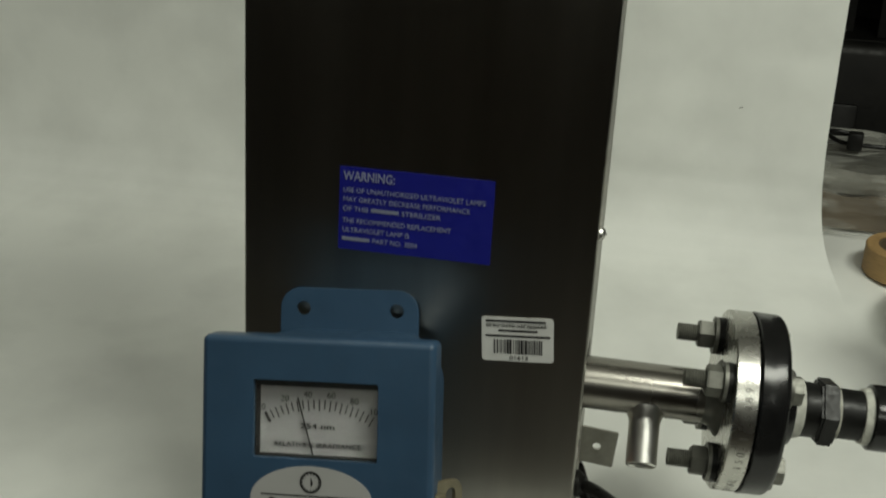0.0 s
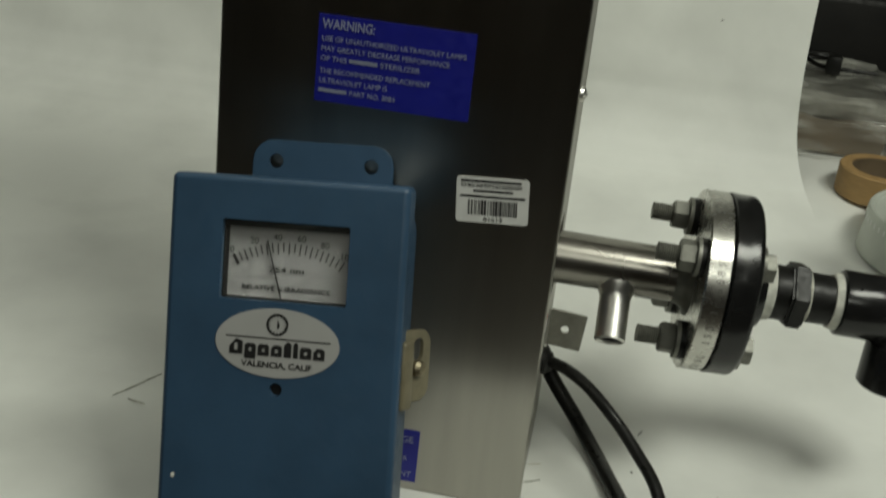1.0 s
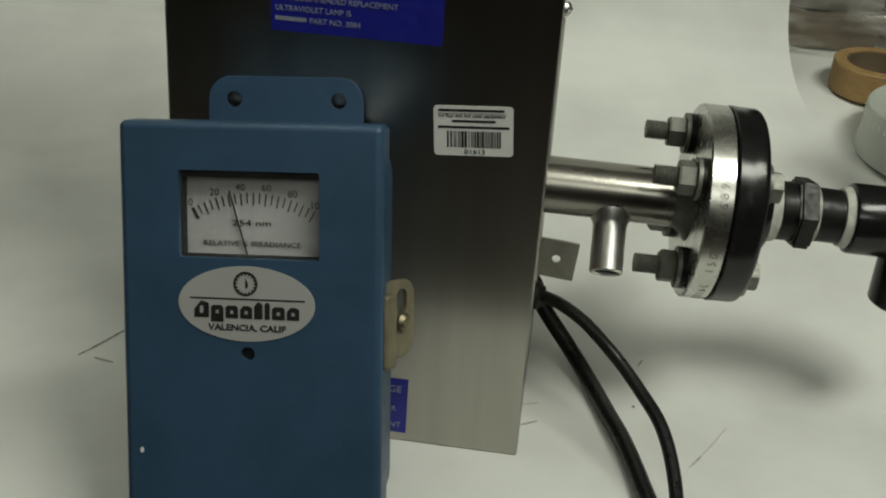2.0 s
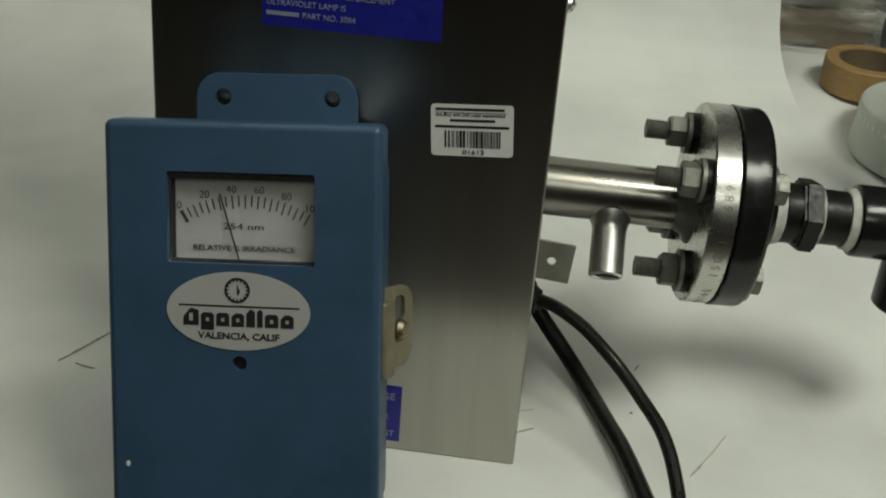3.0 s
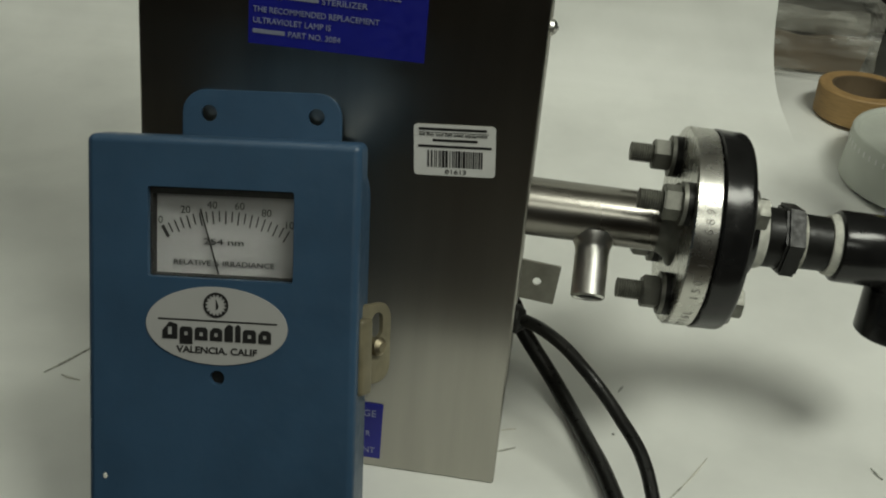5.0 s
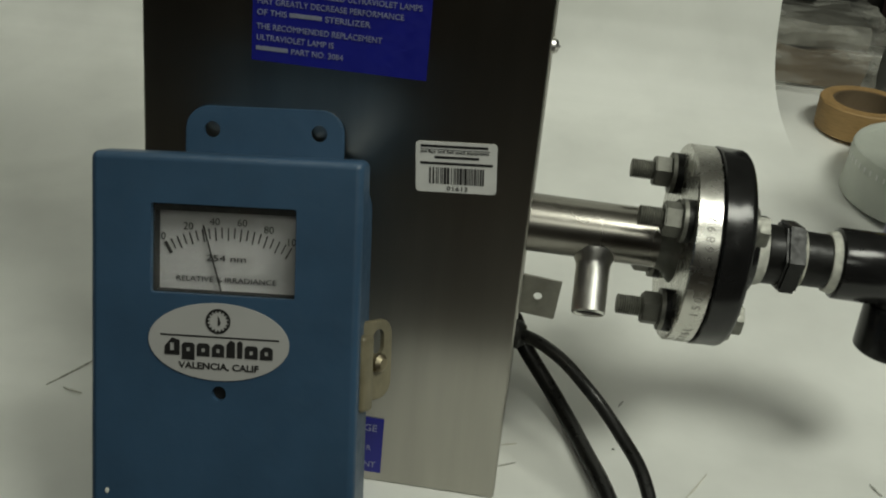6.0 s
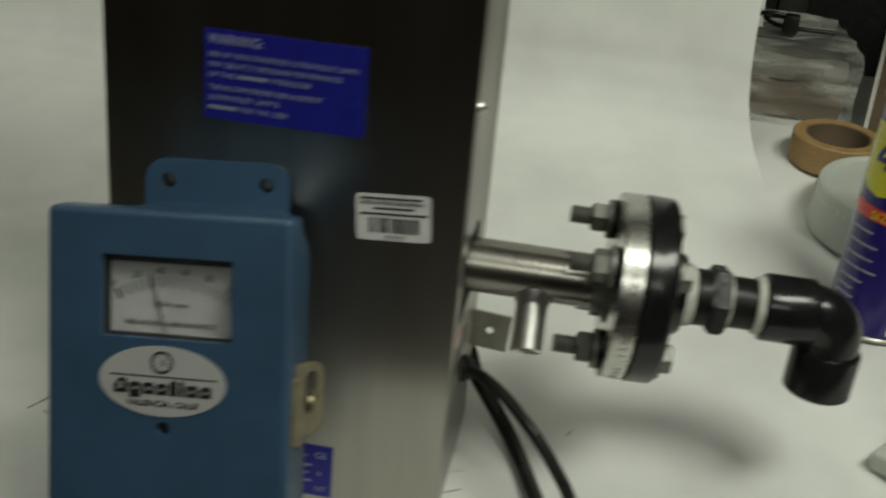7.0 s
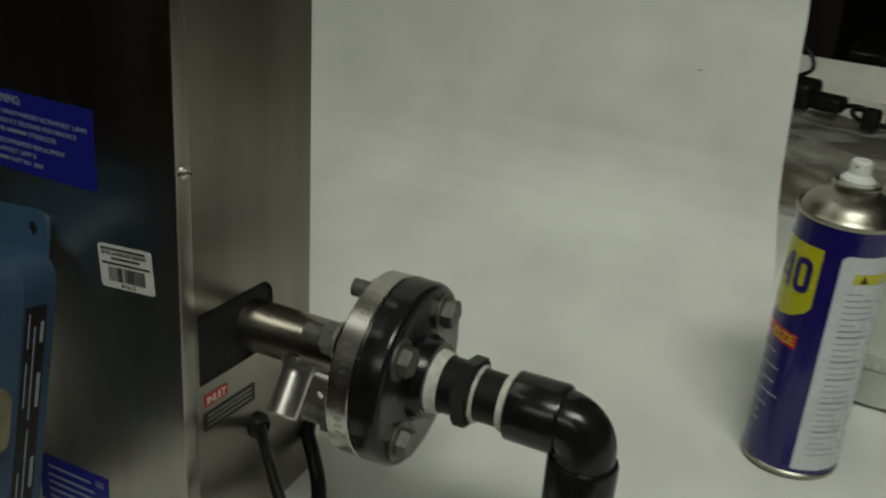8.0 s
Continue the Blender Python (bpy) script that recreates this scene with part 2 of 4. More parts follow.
def sweep(points, radius, seg=14):
    """A round hose or wire along points."""
    bm = bmesh.new()
    rings, side = [], None
    for k, p in enumerate(points):
        d = (points[min(k + 1, len(points) - 1)] - points[max(k - 1, 0)]).normalized()
        side = d.orthogonal().normalized() if side is None else (side - d * side.dot(d)).normalized()
        up = d.cross(side)
        r = radius(k / (len(points) - 1)) if callable(radius) else radius
        rings.append([bm.verts.new(p + r * (math.cos(2 * math.pi * j / seg) * side + math.sin(2 * math.pi * j / seg) * up)) for j in range(seg)])
    for a, b in zip(rings[:-1], rings[1:]):
        for j in range(seg):
            bm.faces.new((a[j], a[(j + 1) % seg], b[(j + 1) % seg], b[j]))
    bm.faces.new(rings[0])
    bm.faces.new(rings[-1])
    return bm


def round_rect(x0, x1, y0, y1, r=(0, 0, 0, 0), seg=6):
    """Outline of a rectangle; r: radii at the corners x0y0, x1y0, x1y1, x0y1."""
    pts = []
    for (cx, cy, sx, sy, a0), rr in zip(((x0, y0, 1, 1, 180), (x1, y0, -1, 1, 270), (x1, y1, -1, -1, 0), (x0, y1, 1, -1, 90)), r):
        if rr <= 0:
            pts.append((cx, cy))
        else:
            for k in range(seg + 1):
                a = radians(a0 + 90 * k / seg)
                pts.append((cx + sx * rr + rr * math.cos(a), cy + sy * rr + rr * math.sin(a)))
    return pts


def circle(cx, cy, rx, ry=None, seg=24, a0=0.0):
    ry = rx if ry is None else ry
    return [(cx + rx * math.cos(a0 + 2 * math.pi * k / seg), cy + ry * math.sin(a0 + 2 * math.pi * k / seg)) for k in range(seg)]


def plate(outline, thick, holes=(), bevel=0.0):
    """A flat sheet in XZ with holes; its face looks to -y from y = 0 and it is thick towards +y."""
    bm = bmesh.new()
    for loop in (outline, *holes):
        vs = [bm.verts.new((x, 0, z)) for x, z in loop]
        for a, b in zip(vs, vs[1:] + vs[:1]):
            bm.edges.new((a, b))
    bmesh.ops.triangle_fill(bm, use_beauty=True, use_dissolve=False, edges=bm.edges[:])
    bmesh.ops.recalc_face_normals(bm, faces=bm.faces)
    ext = bmesh.ops.extrude_face_region(bm, geom=bm.faces[:])
    bmesh.ops.translate(bm, vec=(0, thick, 0), verts=[v for v in ext["geom"] if isinstance(v, bmesh.types.BMVert)])
    bmesh.ops.recalc_face_normals(bm, faces=bm.faces)
    if bevel:
        rim_at = {(round(x, 6), round(z, 6)) for x, z in outline}
        rim = [e for e in bm.edges if len(e.link_faces) == 2 and e.calc_face_angle(0) > 1.2
               and all(abs(v.co.y) < 1e-7 and (round(v.co.x, 6), round(v.co.z, 6)) in rim_at for v in e.verts)]
        bmesh.ops.bevel(bm, geom=rim, offset=bevel, segments=5, affect="EDGES")
    return bm


def words(text, size, mat, parent, m, name="lettering", width=None, depth=0.00012, label="", centre=False, bold=0.0):
    """Raised print with the built-in font, read from -y, baseline along +x."""
    cu = bpy.data.curves.new(name, "FONT")
    cu.body, cu.size, cu.extrude, cu.offset = text, size, depth, bold
    cu.resolution_u = 3
    cu.align_x = "CENTER" if centre else "LEFT"
    tmp = bpy.data.objects.new(name, cu)
    scene.collection.objects.link(tmp)
    bpy.context.view_layer.update()
    me = bpy.data.meshes.new_from_object(tmp.evaluated_get(bpy.context.evaluated_depsgraph_get()))
    bpy.data.objects.remove(tmp)
    if width and len(me.vertices):
        xs = [v.co.x for v in me.vertices]
        k = width / (max(xs) - min(xs))
        me.transform(Matrix.Diagonal((k, 1, 1, 1)))
    me.transform(pose(0, 0, 0, 90, 0, 0))
    me.materials.clear()
    me.materials.append(mat)
    ob = new(name, me)
    ob.parent = parent
    ob.matrix_local = m
    if label:
        tagged(ob, label)
    return ob


def bar(x0, x1, z0, z1, mat, parent, m=None, name="print_bar", y=-0.0002, label=""):
    return part(name, rbox(x0, x1, y, 0.0, z0, z1), mat, parent, label, m, smooth=False)


# ---- setting ----
def profile_z(y):
    """Height of the white covering: flat, rising gently at the back, then a step-less shelf."""
    pts = ((-9, 0), (0.09, 0), (0.17, 0.012), (0.255, 0.0290), (0.34, 0.0315), (0.42, 0.050), (0.50, 0.066), (0.56, 0.074), (0.66, 0.084), (0.74, 0.086), (9, 0.086))
    for (a, za), (b, zb) in zip(pts, pts[1:]):
        if a <= y <= b:
            t = (y - a) / (b - a)
            return za + (zb - za) * (t * t * (3 - 2 * t) * 0.3 + t * 0.7)
    return 0.0


def ridge(x, y):
    """Soft wrinkle of the covering beside the can, and a shallow hollow to its right."""
    a, b = Vector((0.315, 0.385)), Vector((0.385, 0.205))
    p, ab = Vector((x, y)), b - a
    t = max(0.0, min(1.0, (p - a).dot(ab) / ab.dot(ab)))
    d = (p - a - ab * t).length
    side = (p - a).x * ab.y - (p - a).y * ab.x
    fade = min(1.0, 4 * t * (1 - t) + 0.25)
    return fade * 0.011 * math.exp(-(d / (0.013 if side > 0 else 0.030)) ** 2)


def mound(x, y):
    """Soft swelling of the loose paper in front of the tape roll."""
    return 0.011 * math.exp(-((x - 0.214) / 0.026) ** 2 - ((y - 0.451) / 0.040) ** 2)


def sheet(name, mat, xs, path, wave, label, category, kind="structure", crease=0.0):
    """Paper laid along a path of (y, z), with soft creases."""
    bm = bmesh.new()
    rows = []
    for y, z in path:
        rows.append([bm.verts.new((x(y, z) if callable(x) else x, y + (wave * noise.noise((xx * 4, z * 5, 3)) if z > 0.15 else 0) + (crease * noise.noise((xx * 9, z * 38, 7)) * min(1.0, (z - 0.07) / 0.03) if z > 0.07 and y < 0.6 else 0),
                                   z + (ridge(x, y) if not callable(x) and x > 0.2 else 0) + (mound(x, y) if crease and not callable(x) else 0)))
                     for xx, x in ((i / len(xs), x) for i, x in enumerate(xs))])
    for a, b in zip(rows[:-1], rows[1:]):
        for k in range(len(xs) - 1):
            bm.faces.new((a[k], a[k + 1], b[k + 1], b[k]))
    ob = part(name, bm, mat, None)
    return tagged(ob, label, category, kind=kind)


bench_path = [(-0.11 + 0.01 * k, profile_z(-0.11 + 0.01 * k)) for k in range(98)]
sheet("bench_cover", BENCH, [-1.3 + 0.1 * k for k in range(15)] + [0.2 + 0.008 * k for k in range(32)] + [0.47 + 0.09 * k for k in range(10)], [(y, z - 0.0003) for y, z in bench_path], 0.002,
      "white paper covering the workbench, slightly scuffed", "bench cover")
low = [(y, z) for y, z in bench_path if y < 0.485]
arc = [(0.500, 0.067), (0.520, 0.074), (0.536, 0.085), (0.549, 0.101), (0.559, 0.122), (0.566, 0.150), (0.570, 0.185)]
tall = [(0.572, 0.23), (0.573, 0.28), (0.573, 0.34), (0.573, 0.45), (0.573, 0.6), (0.573, 0.9), (0.573, 1.25)]


def paper_edge(y, z):
    return 0.194 + 0.026 * math.exp(-(max(z, 0.065) - 0.065) / 0.035)


rise = arc + tall
rise = [(a[0] + (b[0] - a[0]) * k / 4, a[1] + (b[1] - a[1]) * k / 4) for a, b in zip(rise[:-1], rise[1:]) for k in range(4)] + rise[-1:]
sheet("paper_sweep", PAPER, [-1.2 + 0.019 * k for k in range(72)] + [0.165, paper_edge], low + rise, 0.0025,
      "white seamless paper sweep curving up behind the cabinet", "backdrop paper", crease=0.0013)
tagged(part("workbench", rbox(-1.3, 1.3, -0.11, 0.865, -0.06, -0.004, 0.003), PLYWOOD, None), "wooden workbench top under white paper", "workbench", kind="structure")
tagged(part("floor", rbox(-3, 3, -3.2, 4.2, -0.95, -0.9), FLOOR, None, smooth=False), "dark workshop floor", "floor", kind="structure")
# out of view, added to close the room and return light
tagged(part("ceiling", rbox(-3, 3, -3.2, 4.2, 1.9, 1.95), CEIL, None, smooth=False), "unseen pale ceiling added to bounce fill light", "ceiling", kind="structure")
# south wall is unseen, coloured only for what the steel reflects
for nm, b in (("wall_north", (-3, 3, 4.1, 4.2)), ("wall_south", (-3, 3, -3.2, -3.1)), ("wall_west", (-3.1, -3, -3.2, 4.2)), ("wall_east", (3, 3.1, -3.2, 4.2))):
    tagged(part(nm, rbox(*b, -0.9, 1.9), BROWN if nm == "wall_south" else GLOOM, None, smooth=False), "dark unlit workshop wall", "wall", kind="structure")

# ---- the stainless cabinet ----
CW, CD, CH = 0.197, 0.126, 0.56
cabinet = thing("steel_cabinet", pose(0, 0, 0), "brushed stainless steel cabinet with blue labels, standing on white paper", "cabinet")
part("back_body", rbox(-CW + 0.0005, -0.0505, 0.0128, CD, 0.0005, CH - 0.004, 0.0015), STEEL, cabinet)
part("back_sheet", rbox(-0.0502, -0.0018, CD - 0.0015, CD, 0.0005, CH - 0.004), STEEL, cabinet, smooth=False)
front = part("front_cover", rbox(-CW - 0.0012, 0.0012, 0.0, 0.0125, 0.0, CH, 0.0014, 3), STEEL, cabinet, "front cover with folded edges")
side_hole = round_rect(0.0155, 0.0865, 0.121, 0.1675, (0.001, 0.008, 0.012, 0.001))
side = part("side_panel", plate([(0.0126, 0.0005), (CD, 0.0005), (CD, CH - 0.003), (0.0126, CH - 0.003)], 0.0016, [side_hole]), STEEL_SHADED, cabinet,
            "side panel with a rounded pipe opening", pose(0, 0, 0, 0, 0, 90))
# black block fills the opening in place of the shade inside
part("opening_shadow_box", rbox(-0.045, -0.0018, 0.0140, 0.0890, 0.1185, 0.1705), DARK, cabinet, "black block standing for shade behind the opening", smooth=False)
scr = part("cover_screw", lathe([(0, 0.0035), (0.0022, 0.0032), (0.0038, 0.0018), (0.0042, 0)], 18, "x"), POLISHED, cabinet, "domed screw head", pose(0.0012, 0.0065, 0.2585))
bar(-0.003, 0.003, -0.0005, 0.0005, INK, scr, pose(0.0036, 0, 0, 0, 20, 90), "slot", -0.0003)
ear = plate(round_rect(-0.001, 0.0235, 0.0545, 0.081, (0, 0.001, 0.001, 0)), 0.002, [circle(0.0105, 0.068, 0.0028)], 0.0003)
part("mounting_ear", ear, PLATE, cabinet, "drilled steel mounting ear", Matrix.Translation((0.0105, CD - 0.002, 0.068)) @ pose(0, 0, 0, 0, 5, 0) @ Matrix.Translation((-0.0105, 0, -0.068)))

# labels on the cabinet
warn = thing("warning_label", pose(-0.1430, -0.0004, 0.2355), "royal blue warning label with white lettering on the cabinet front", "label")
part("backing", rbox(0, 0.0865, 0, 0.0003, 0, 0.048), SIGN_BLUE, warn, smooth=False)
words("WARNING:", 0.0072, WHITE_INK, warn, pose(0.0022, -0.0002, 0.0405), width=0.029, bold=0.0001)
for k, (txt, w) in enumerate((("USE OF UNAUTHORIZED ULTRAVIOLET LAMPS", 0.0795), ("MAY GREATLY DECREASE PERFORMANCE", 0.071))):
    words(txt, 0.0040, WHITE_INK, warn, pose(0.0022, -0.0002, 0.0335 - 0.0054 * k), width=w)
words("OF THIS", 0.0040, WHITE_INK, warn, pose(0.0022, -0.0002, 0.0227), width=0.0145)
bar(0.0182, 0.0340, 0.0231, 0.0251, FAINT_INK, warn)
words("STERILIZER", 0.0040, WHITE_INK, warn, pose(0.0355, -0.0002, 0.0227), width=0.022)
words("THE RECOMMENDED REPLACEMENT", 0.0040, WHITE_INK, warn, pose(0.0022, -0.0002, 0.0158), width=0.0615)
words("ULTRAVIOLET LAMP IS", 0.0040, WHITE_INK, warn, pose(0.0022, -0.0002, 0.0104), width=0.038)
bar(0.0022, 0.0180, 0.0054, 0.0074, FAINT_INK, warn)
words("PART NO. 3084", 0.0040, WHITE_INK, warn, pose(0.0195, -0.0002, 0.0050), width=0.0255)

stick = thing("barcode_sticker", pose(-0.0570, -0.0004, 0.1785, 0, -4.5, 0), "white barcode sticker with rounded corners on the cabinet front", "sticker")
part("backing", plate(round_rect(0, 0.0405, 0, 0.0265, (0.002,) * 4), 0.0003), STICKER, stick)
bar(0.0025, 0.036, 0.0236, 0.0248, INK, stick)
words("we Buy and Sell used equipment", 0.0022, INK, stick, pose(0.0025, -0.0002, 0.0208), width=0.034)
bar(0.0025, 0.037, 0.0224, 0.0226, INK, stick)
bar(0.0095, 0.0315, 0.0179, 0.0191, INK, stick)
bar(0.0022, 0.0385, 0.0147, 0.0159, INK, stick)
rnd = random.Random(5)
x = 0.0068
while x < 0.034:
    w = rnd.choice((0.0004, 0.0004, 0.0008, 0.0012))
    bar(x, x + w, 0.0045, 0.0132, INK, stick, name="barcode_bar")
    x += w + rnd.choice((0.0004, 0.0005, 0.0009))
words("01613", 0.0031, INK, stick, pose(0.0155, -0.0002, 0.0012), width=0.0105)

low_label = thing("voltage_label", pose(-0.124, -0.0004, 0.006), "royal blue label with white print low on the cabinet front", "label")
part("backing", rbox(0, 0.0605, 0, 0.0003, 0, 0.0355), SIGN_BLUE, low_label, smooth=False)
for k, (z, x0, x1) in enumerate(((0.0270, 0.008, 0.049), (0.0205, 0.008, 0.052), (0.0150, 0.008, 0.050), (0.0095, 0.008, 0.052), (0.0040, 0.008, 0.048))):
    bar(x0, x1 - 0.004, z, z + 0.0016, WHITE_INK, low_label)
words("GE", 0.0060, WHITE_INK, low_label, pose(0.0495, -0.0002, 0.0270))
words("R", 0.0045, WHITE_INK, low_label, pose(0.0515, -0.0002, 0.0145))
words("NT", 0.0050, WHITE_INK, low_label, pose(0.0505, -0.0002, 0.0035))

inlet = thing("inlet_label", pose(0.0004, 0.019, 0.1055, 0, 0, 90), "small red inlet label on the cabinet side", "label")
part("backing", rbox(0, 0.0215, 0, 0.0003, 0, 0.008), RED, inlet, smooth=False)
words("INLET", 0.0068, STICKER, inlet, pose(0.002, -0.0002, 0.0016), width=0.017)
blk = thing("black_side_label", pose(0.0004, 0.0185, 0.0890, 0, 0, 90), "narrow black label with grey print on the cabinet side", "label")
part("backing", rbox(0, 0.0485, 0, 0.0003, 0, 0.0125), INK, blk, smooth=False)
for z in (0.0028, 0.0062, 0.0092):
    bar(0.003, 0.045, z, z + 0.0012, PLATE, blk)

# ---- the pipe with its flange ----
pipe = thing("flanged_pipe", pose(0, 0.0682, 0.1415, 0, 2.0, 4.6), "stainless pipe with bolted flange and glossy black elbow", "pipe fitting")
part("tube", lathe([(0.0142, -0.03), (0.0164, -0.03), (0.0164, 0.086), (0.0142, 0.086)], 48, "x"), PIPE_STEEL, pipe)
# drain stub below the tube, leaning a little forward
stub = part("drain_stub", lathe([(0.0071, -0.0300), (0.0071, -0.0470), (0.0078, -0.0480), (0.0088, -0.0480), (0.0095, -0.0470), (0.0095, -0.0225), (0.0097, -0.0205), (0.0102, -0.0185), (0.0112, -0.0168), (0.0125, -0.0120)], 48), POLISHED, pipe,
            "polished drain stub", pose(0.0385, 0, 0, -37, 0, 0))
part("bore", lathe([(0, -0.0310), (0.0068, -0.0310), (0.0068, -0.0460), (0.0063, -0.0462), (0.0062, -0.0330), (0, -0.0325)], 24), DARK, stub, "dark threaded bore of the stub")
for k in range(6):
    part("thread_ring", lathe([(0.0069, -0.0458 + 0.0016 * k), (0.0063, -0.0452 + 0.0016 * k), (0.0069, -0.0446 + 0.0016 * k)], 28), THREAD, stub)
# welded stub end and steel flange
part("weld_collar", lathe([(0.0163, 0.072), (0.0172, 0.0755), (0.0192, 0.0790), (0.0230, 0.0812), (0.0240, 0.0825), (0.0240, 0.085), (0.0150, 0.085)], 44, "x"), ZINC, pipe)
flange = part("steel_flange", lathe([(0.0170, 0.0822), (0.0546, 0.0822), (0.0555, 0.0831), (0.0555, 0.0956), (0.0549, 0.0962), (0.0170, 0.0962)], 88, "x"), RIM_STEEL, pipe, "machined steel flange with stamped rim")
part("gasket", lathe([(0.017, 0.0962), (0.0525, 0.0962), (0.0525, 0.0972), (0.017, 0.0972)], 64, "x"), RUBBER, pipe)
part("black_flange", lathe([(0.0100, 0.0972), (0.0552, 0.0972), (0.0560, 0.0980), (0.0556, 0.1040), (0.0556, 0.1112), (0.0549, 0.1130), (0.0536, 0.1142), (0.0514, 0.1147), (0.0480, 0.1150), (0.0300, 0.1155), (0.0262, 0.1170), (0.0245, 0.1230), (0.0232, 0.1252), (0.0100, 0.1252)], 88, "x"), BLACK, pipe, "black plastic flange")


def rim_words(text, size, ang, x, parent):
    """Stamped characters that run round the rim of the flange."""
    n = len(text)
    for k, ch in enumerate(text):
        if ch == " ":
            continue
        a = radians(ang + (k - n / 2) * math.degrees(size * 0.80 / 0.0555))
        # outward direction (0, -cos a, sin a); characters read upward round the rim
        out = Vector((0, -math.cos(a), math.sin(a)))
        along = Vector((0, math.sin(a), math.cos(a)))
        up = Vector((-1, 0, 0))
        m = Matrix((along, -out, up)).transposed().to_4x4()
        m.translation = Vector((x, 0, 0)) + out * 0.05555
        words(ch, size, STAMP, parent, m, name="stamped_character", depth=0.00005)


rim_words("F316L", 0.0066, -44, 0.0925, flange)
rim_words("150-1", 0.0066, -8, 0.0925, flange)
rim_words("66897", 0.0066, 27, 0.0925, flange)

BOLT_R = 0.0400
for k, tip in enumerate((0.0545, 0.0545, 0.0535, 0.0555)):
    a = radians(51 + 90 * k)
    by, bz = BOLT_R * math.cos(a), BOLT_R * math.sin(a)
    bolt = part("bolt_head", prism(6, 0.0092, 0.1166, 0.1232, "x", 0.3 + k, 0.0008), ZINC, pipe, "hexagon bolt head", pose(0, by, bz))
    part("head_washer", lathe([(0.005, 0.1148), (0.0124, 0.1148), (0.0124, 0.1163), (0.005, 0.1167)], 28, "x"), ZINC, bolt)
    prof = [(0, tip), (0.0050, tip)]
    x = tip + 0.0004
    while x < 0.072:
        prof += [(0.0057, x), (0.0048, x + 0.00065)]
        x += 0.0013
    part("stud", lathe(prof + [(0.005, 0.084), (0, 0.084)], 22, "x"), THREAD, bolt, "threaded stud end")
    part("nut", prism(6, 0.0096, 0.0672, 0.0768, "x", 0.15 + 0.4 * k, 0.0008), ZINC, bolt, "hexagon nut")
    part("washer", lathe([(0.005, 0.0768), (0.0118, 0.0768), (0.0118, 0.0790), (0.005, 0.0790)], 28, "x"), THREAD, bolt)
    part("spacer_washer", lathe([(0.005, 0.0790), (0.0118, 0.0790), (0.0118, 0.0824), (0.005, 0.0824)], 28, "x"), RUBBER, bolt)

# black threaded reducer, nipple and elbow


def tape_wrap(x0, x1, r0, r1, seed):
    """White sealing tape wound over a thread: a lumpy ring of several turns."""
    rows, turns = [(r0 - 0.004, x0)], 7
    for k in range(turns * 3 + 1):
        u = k / (turns * 3)
        rows.append((r0 + (r1 - r0) * u + (0.00035 if k % 3 == 1 else 0.0), x0 + (x1 - x0) * u))
    rows.append((r1 - 0.004, x1))
    bm = lathe(rows, 44, "x")
    for v in bm.verts:
        k = 1 + 0.010 * noise.noise(v.co * 150 + Vector((seed, 0, 0)))
        v.co.y, v.co.z = v.co.y * k, v.co.z * k
    return bm


part("thread_tape", tape_wrap(0.1248, 0.1320, 0.0192, 0.0176, 3), SEAL, pipe, "white thread tape")
part("reducer_neck", lathe([(0.012, 0.1312), (0.0172, 0.1314), (0.0176, 0.1322), (0.0170, 0.1330), (0.0168, 0.1430), (0.012, 0.1430)], 40, "x"), RUBBER, pipe)
part("hex_collar", prism(6, 0.0218, 0.1412, 0.1520, "x", 0.30, 0.0016), RUBBER, pipe, "black hexagon collar")
part("seal_line", tape_wrap(0.1515, 0.1538, 0.0172, 0.0166, 5), SEAL, pipe)
part("nipple", lathe([(0.010, 0.1534), (0.0156, 0.1536), (0.0153, 0.1700), (0.010, 0.1700)], 40, "x"), RUBBER, pipe)
part("elbow_seal", tape_wrap(0.1682, 0.1735, 0.0164, 0.0178, 9), SEAL, pipe, "white thread tape")
elbow = part("elbow_socket", lathe([(0.0120, 0.1728), (0.0186, 0.1728), (0.0200, 0.1738), (0.0203, 0.1752), (0.0205, 0.2020), (0.0198, 0.2036), (0.0188, 0.2042), (0.0120, 0.2042)], 48, "x"), BLACK, pipe, "glossy black elbow")
bend = [Vector((0.196, 0, 0))] + [Vector((0.2030 + 0.0150 * math.sin(radians(a)), 0, -0.0150 + 0.0150 * math.cos(radians(a)))) for a in range(0, 91, 10)] + [Vector((0.2180, 0, -0.024))]
part("bend", sweep(bend, 0.0180, 36), BLACK, elbow)
part("outlet_socket", lathe([(0.0150, -0.0500), (0.0192, -0.0500), (0.0203, -0.0490), (0.0205, -0.0222), (0.0198, -0.0208), (0.0180, -0.0202), (0.0120, -0.0200)], 48), BLACK, elbow, "", pose(0.2180, 0, 0))
part("outlet_bore", lathe([(0, -0.030), (0.0150, -0.030), (0.0150, -0.0496), (0.0145, -0.0496), (0.0145, -0.032), (0, -0.032)], 30), DARK, elbow, "", pose(0.2180, 0, 0))

# ---- the blue meter box, standing on its lower tab and leaning against the cabinet ----
BOX = Matrix.Translation((-0.1224, -0.1127, 0.1167)) @ pose(0, 0, 0, -16.3, 0, -0.25) @ pose(0, 0, 0, 0, -4.85, 0)
meter = thing("meter_box", BOX, "blue painted steel meter box leaning against the cabinet front", "meter box")
LX, LZ0, LZ1, LD = 0.0605, -0.0925, 0.1041, 0.016
win = round_rect(-0.0322, 0.0325, 0.0427, 0.0824, (0.001,) * 4, 2)
hole = circle(-0.0006, -0.0012, 0.0033, seg=20)


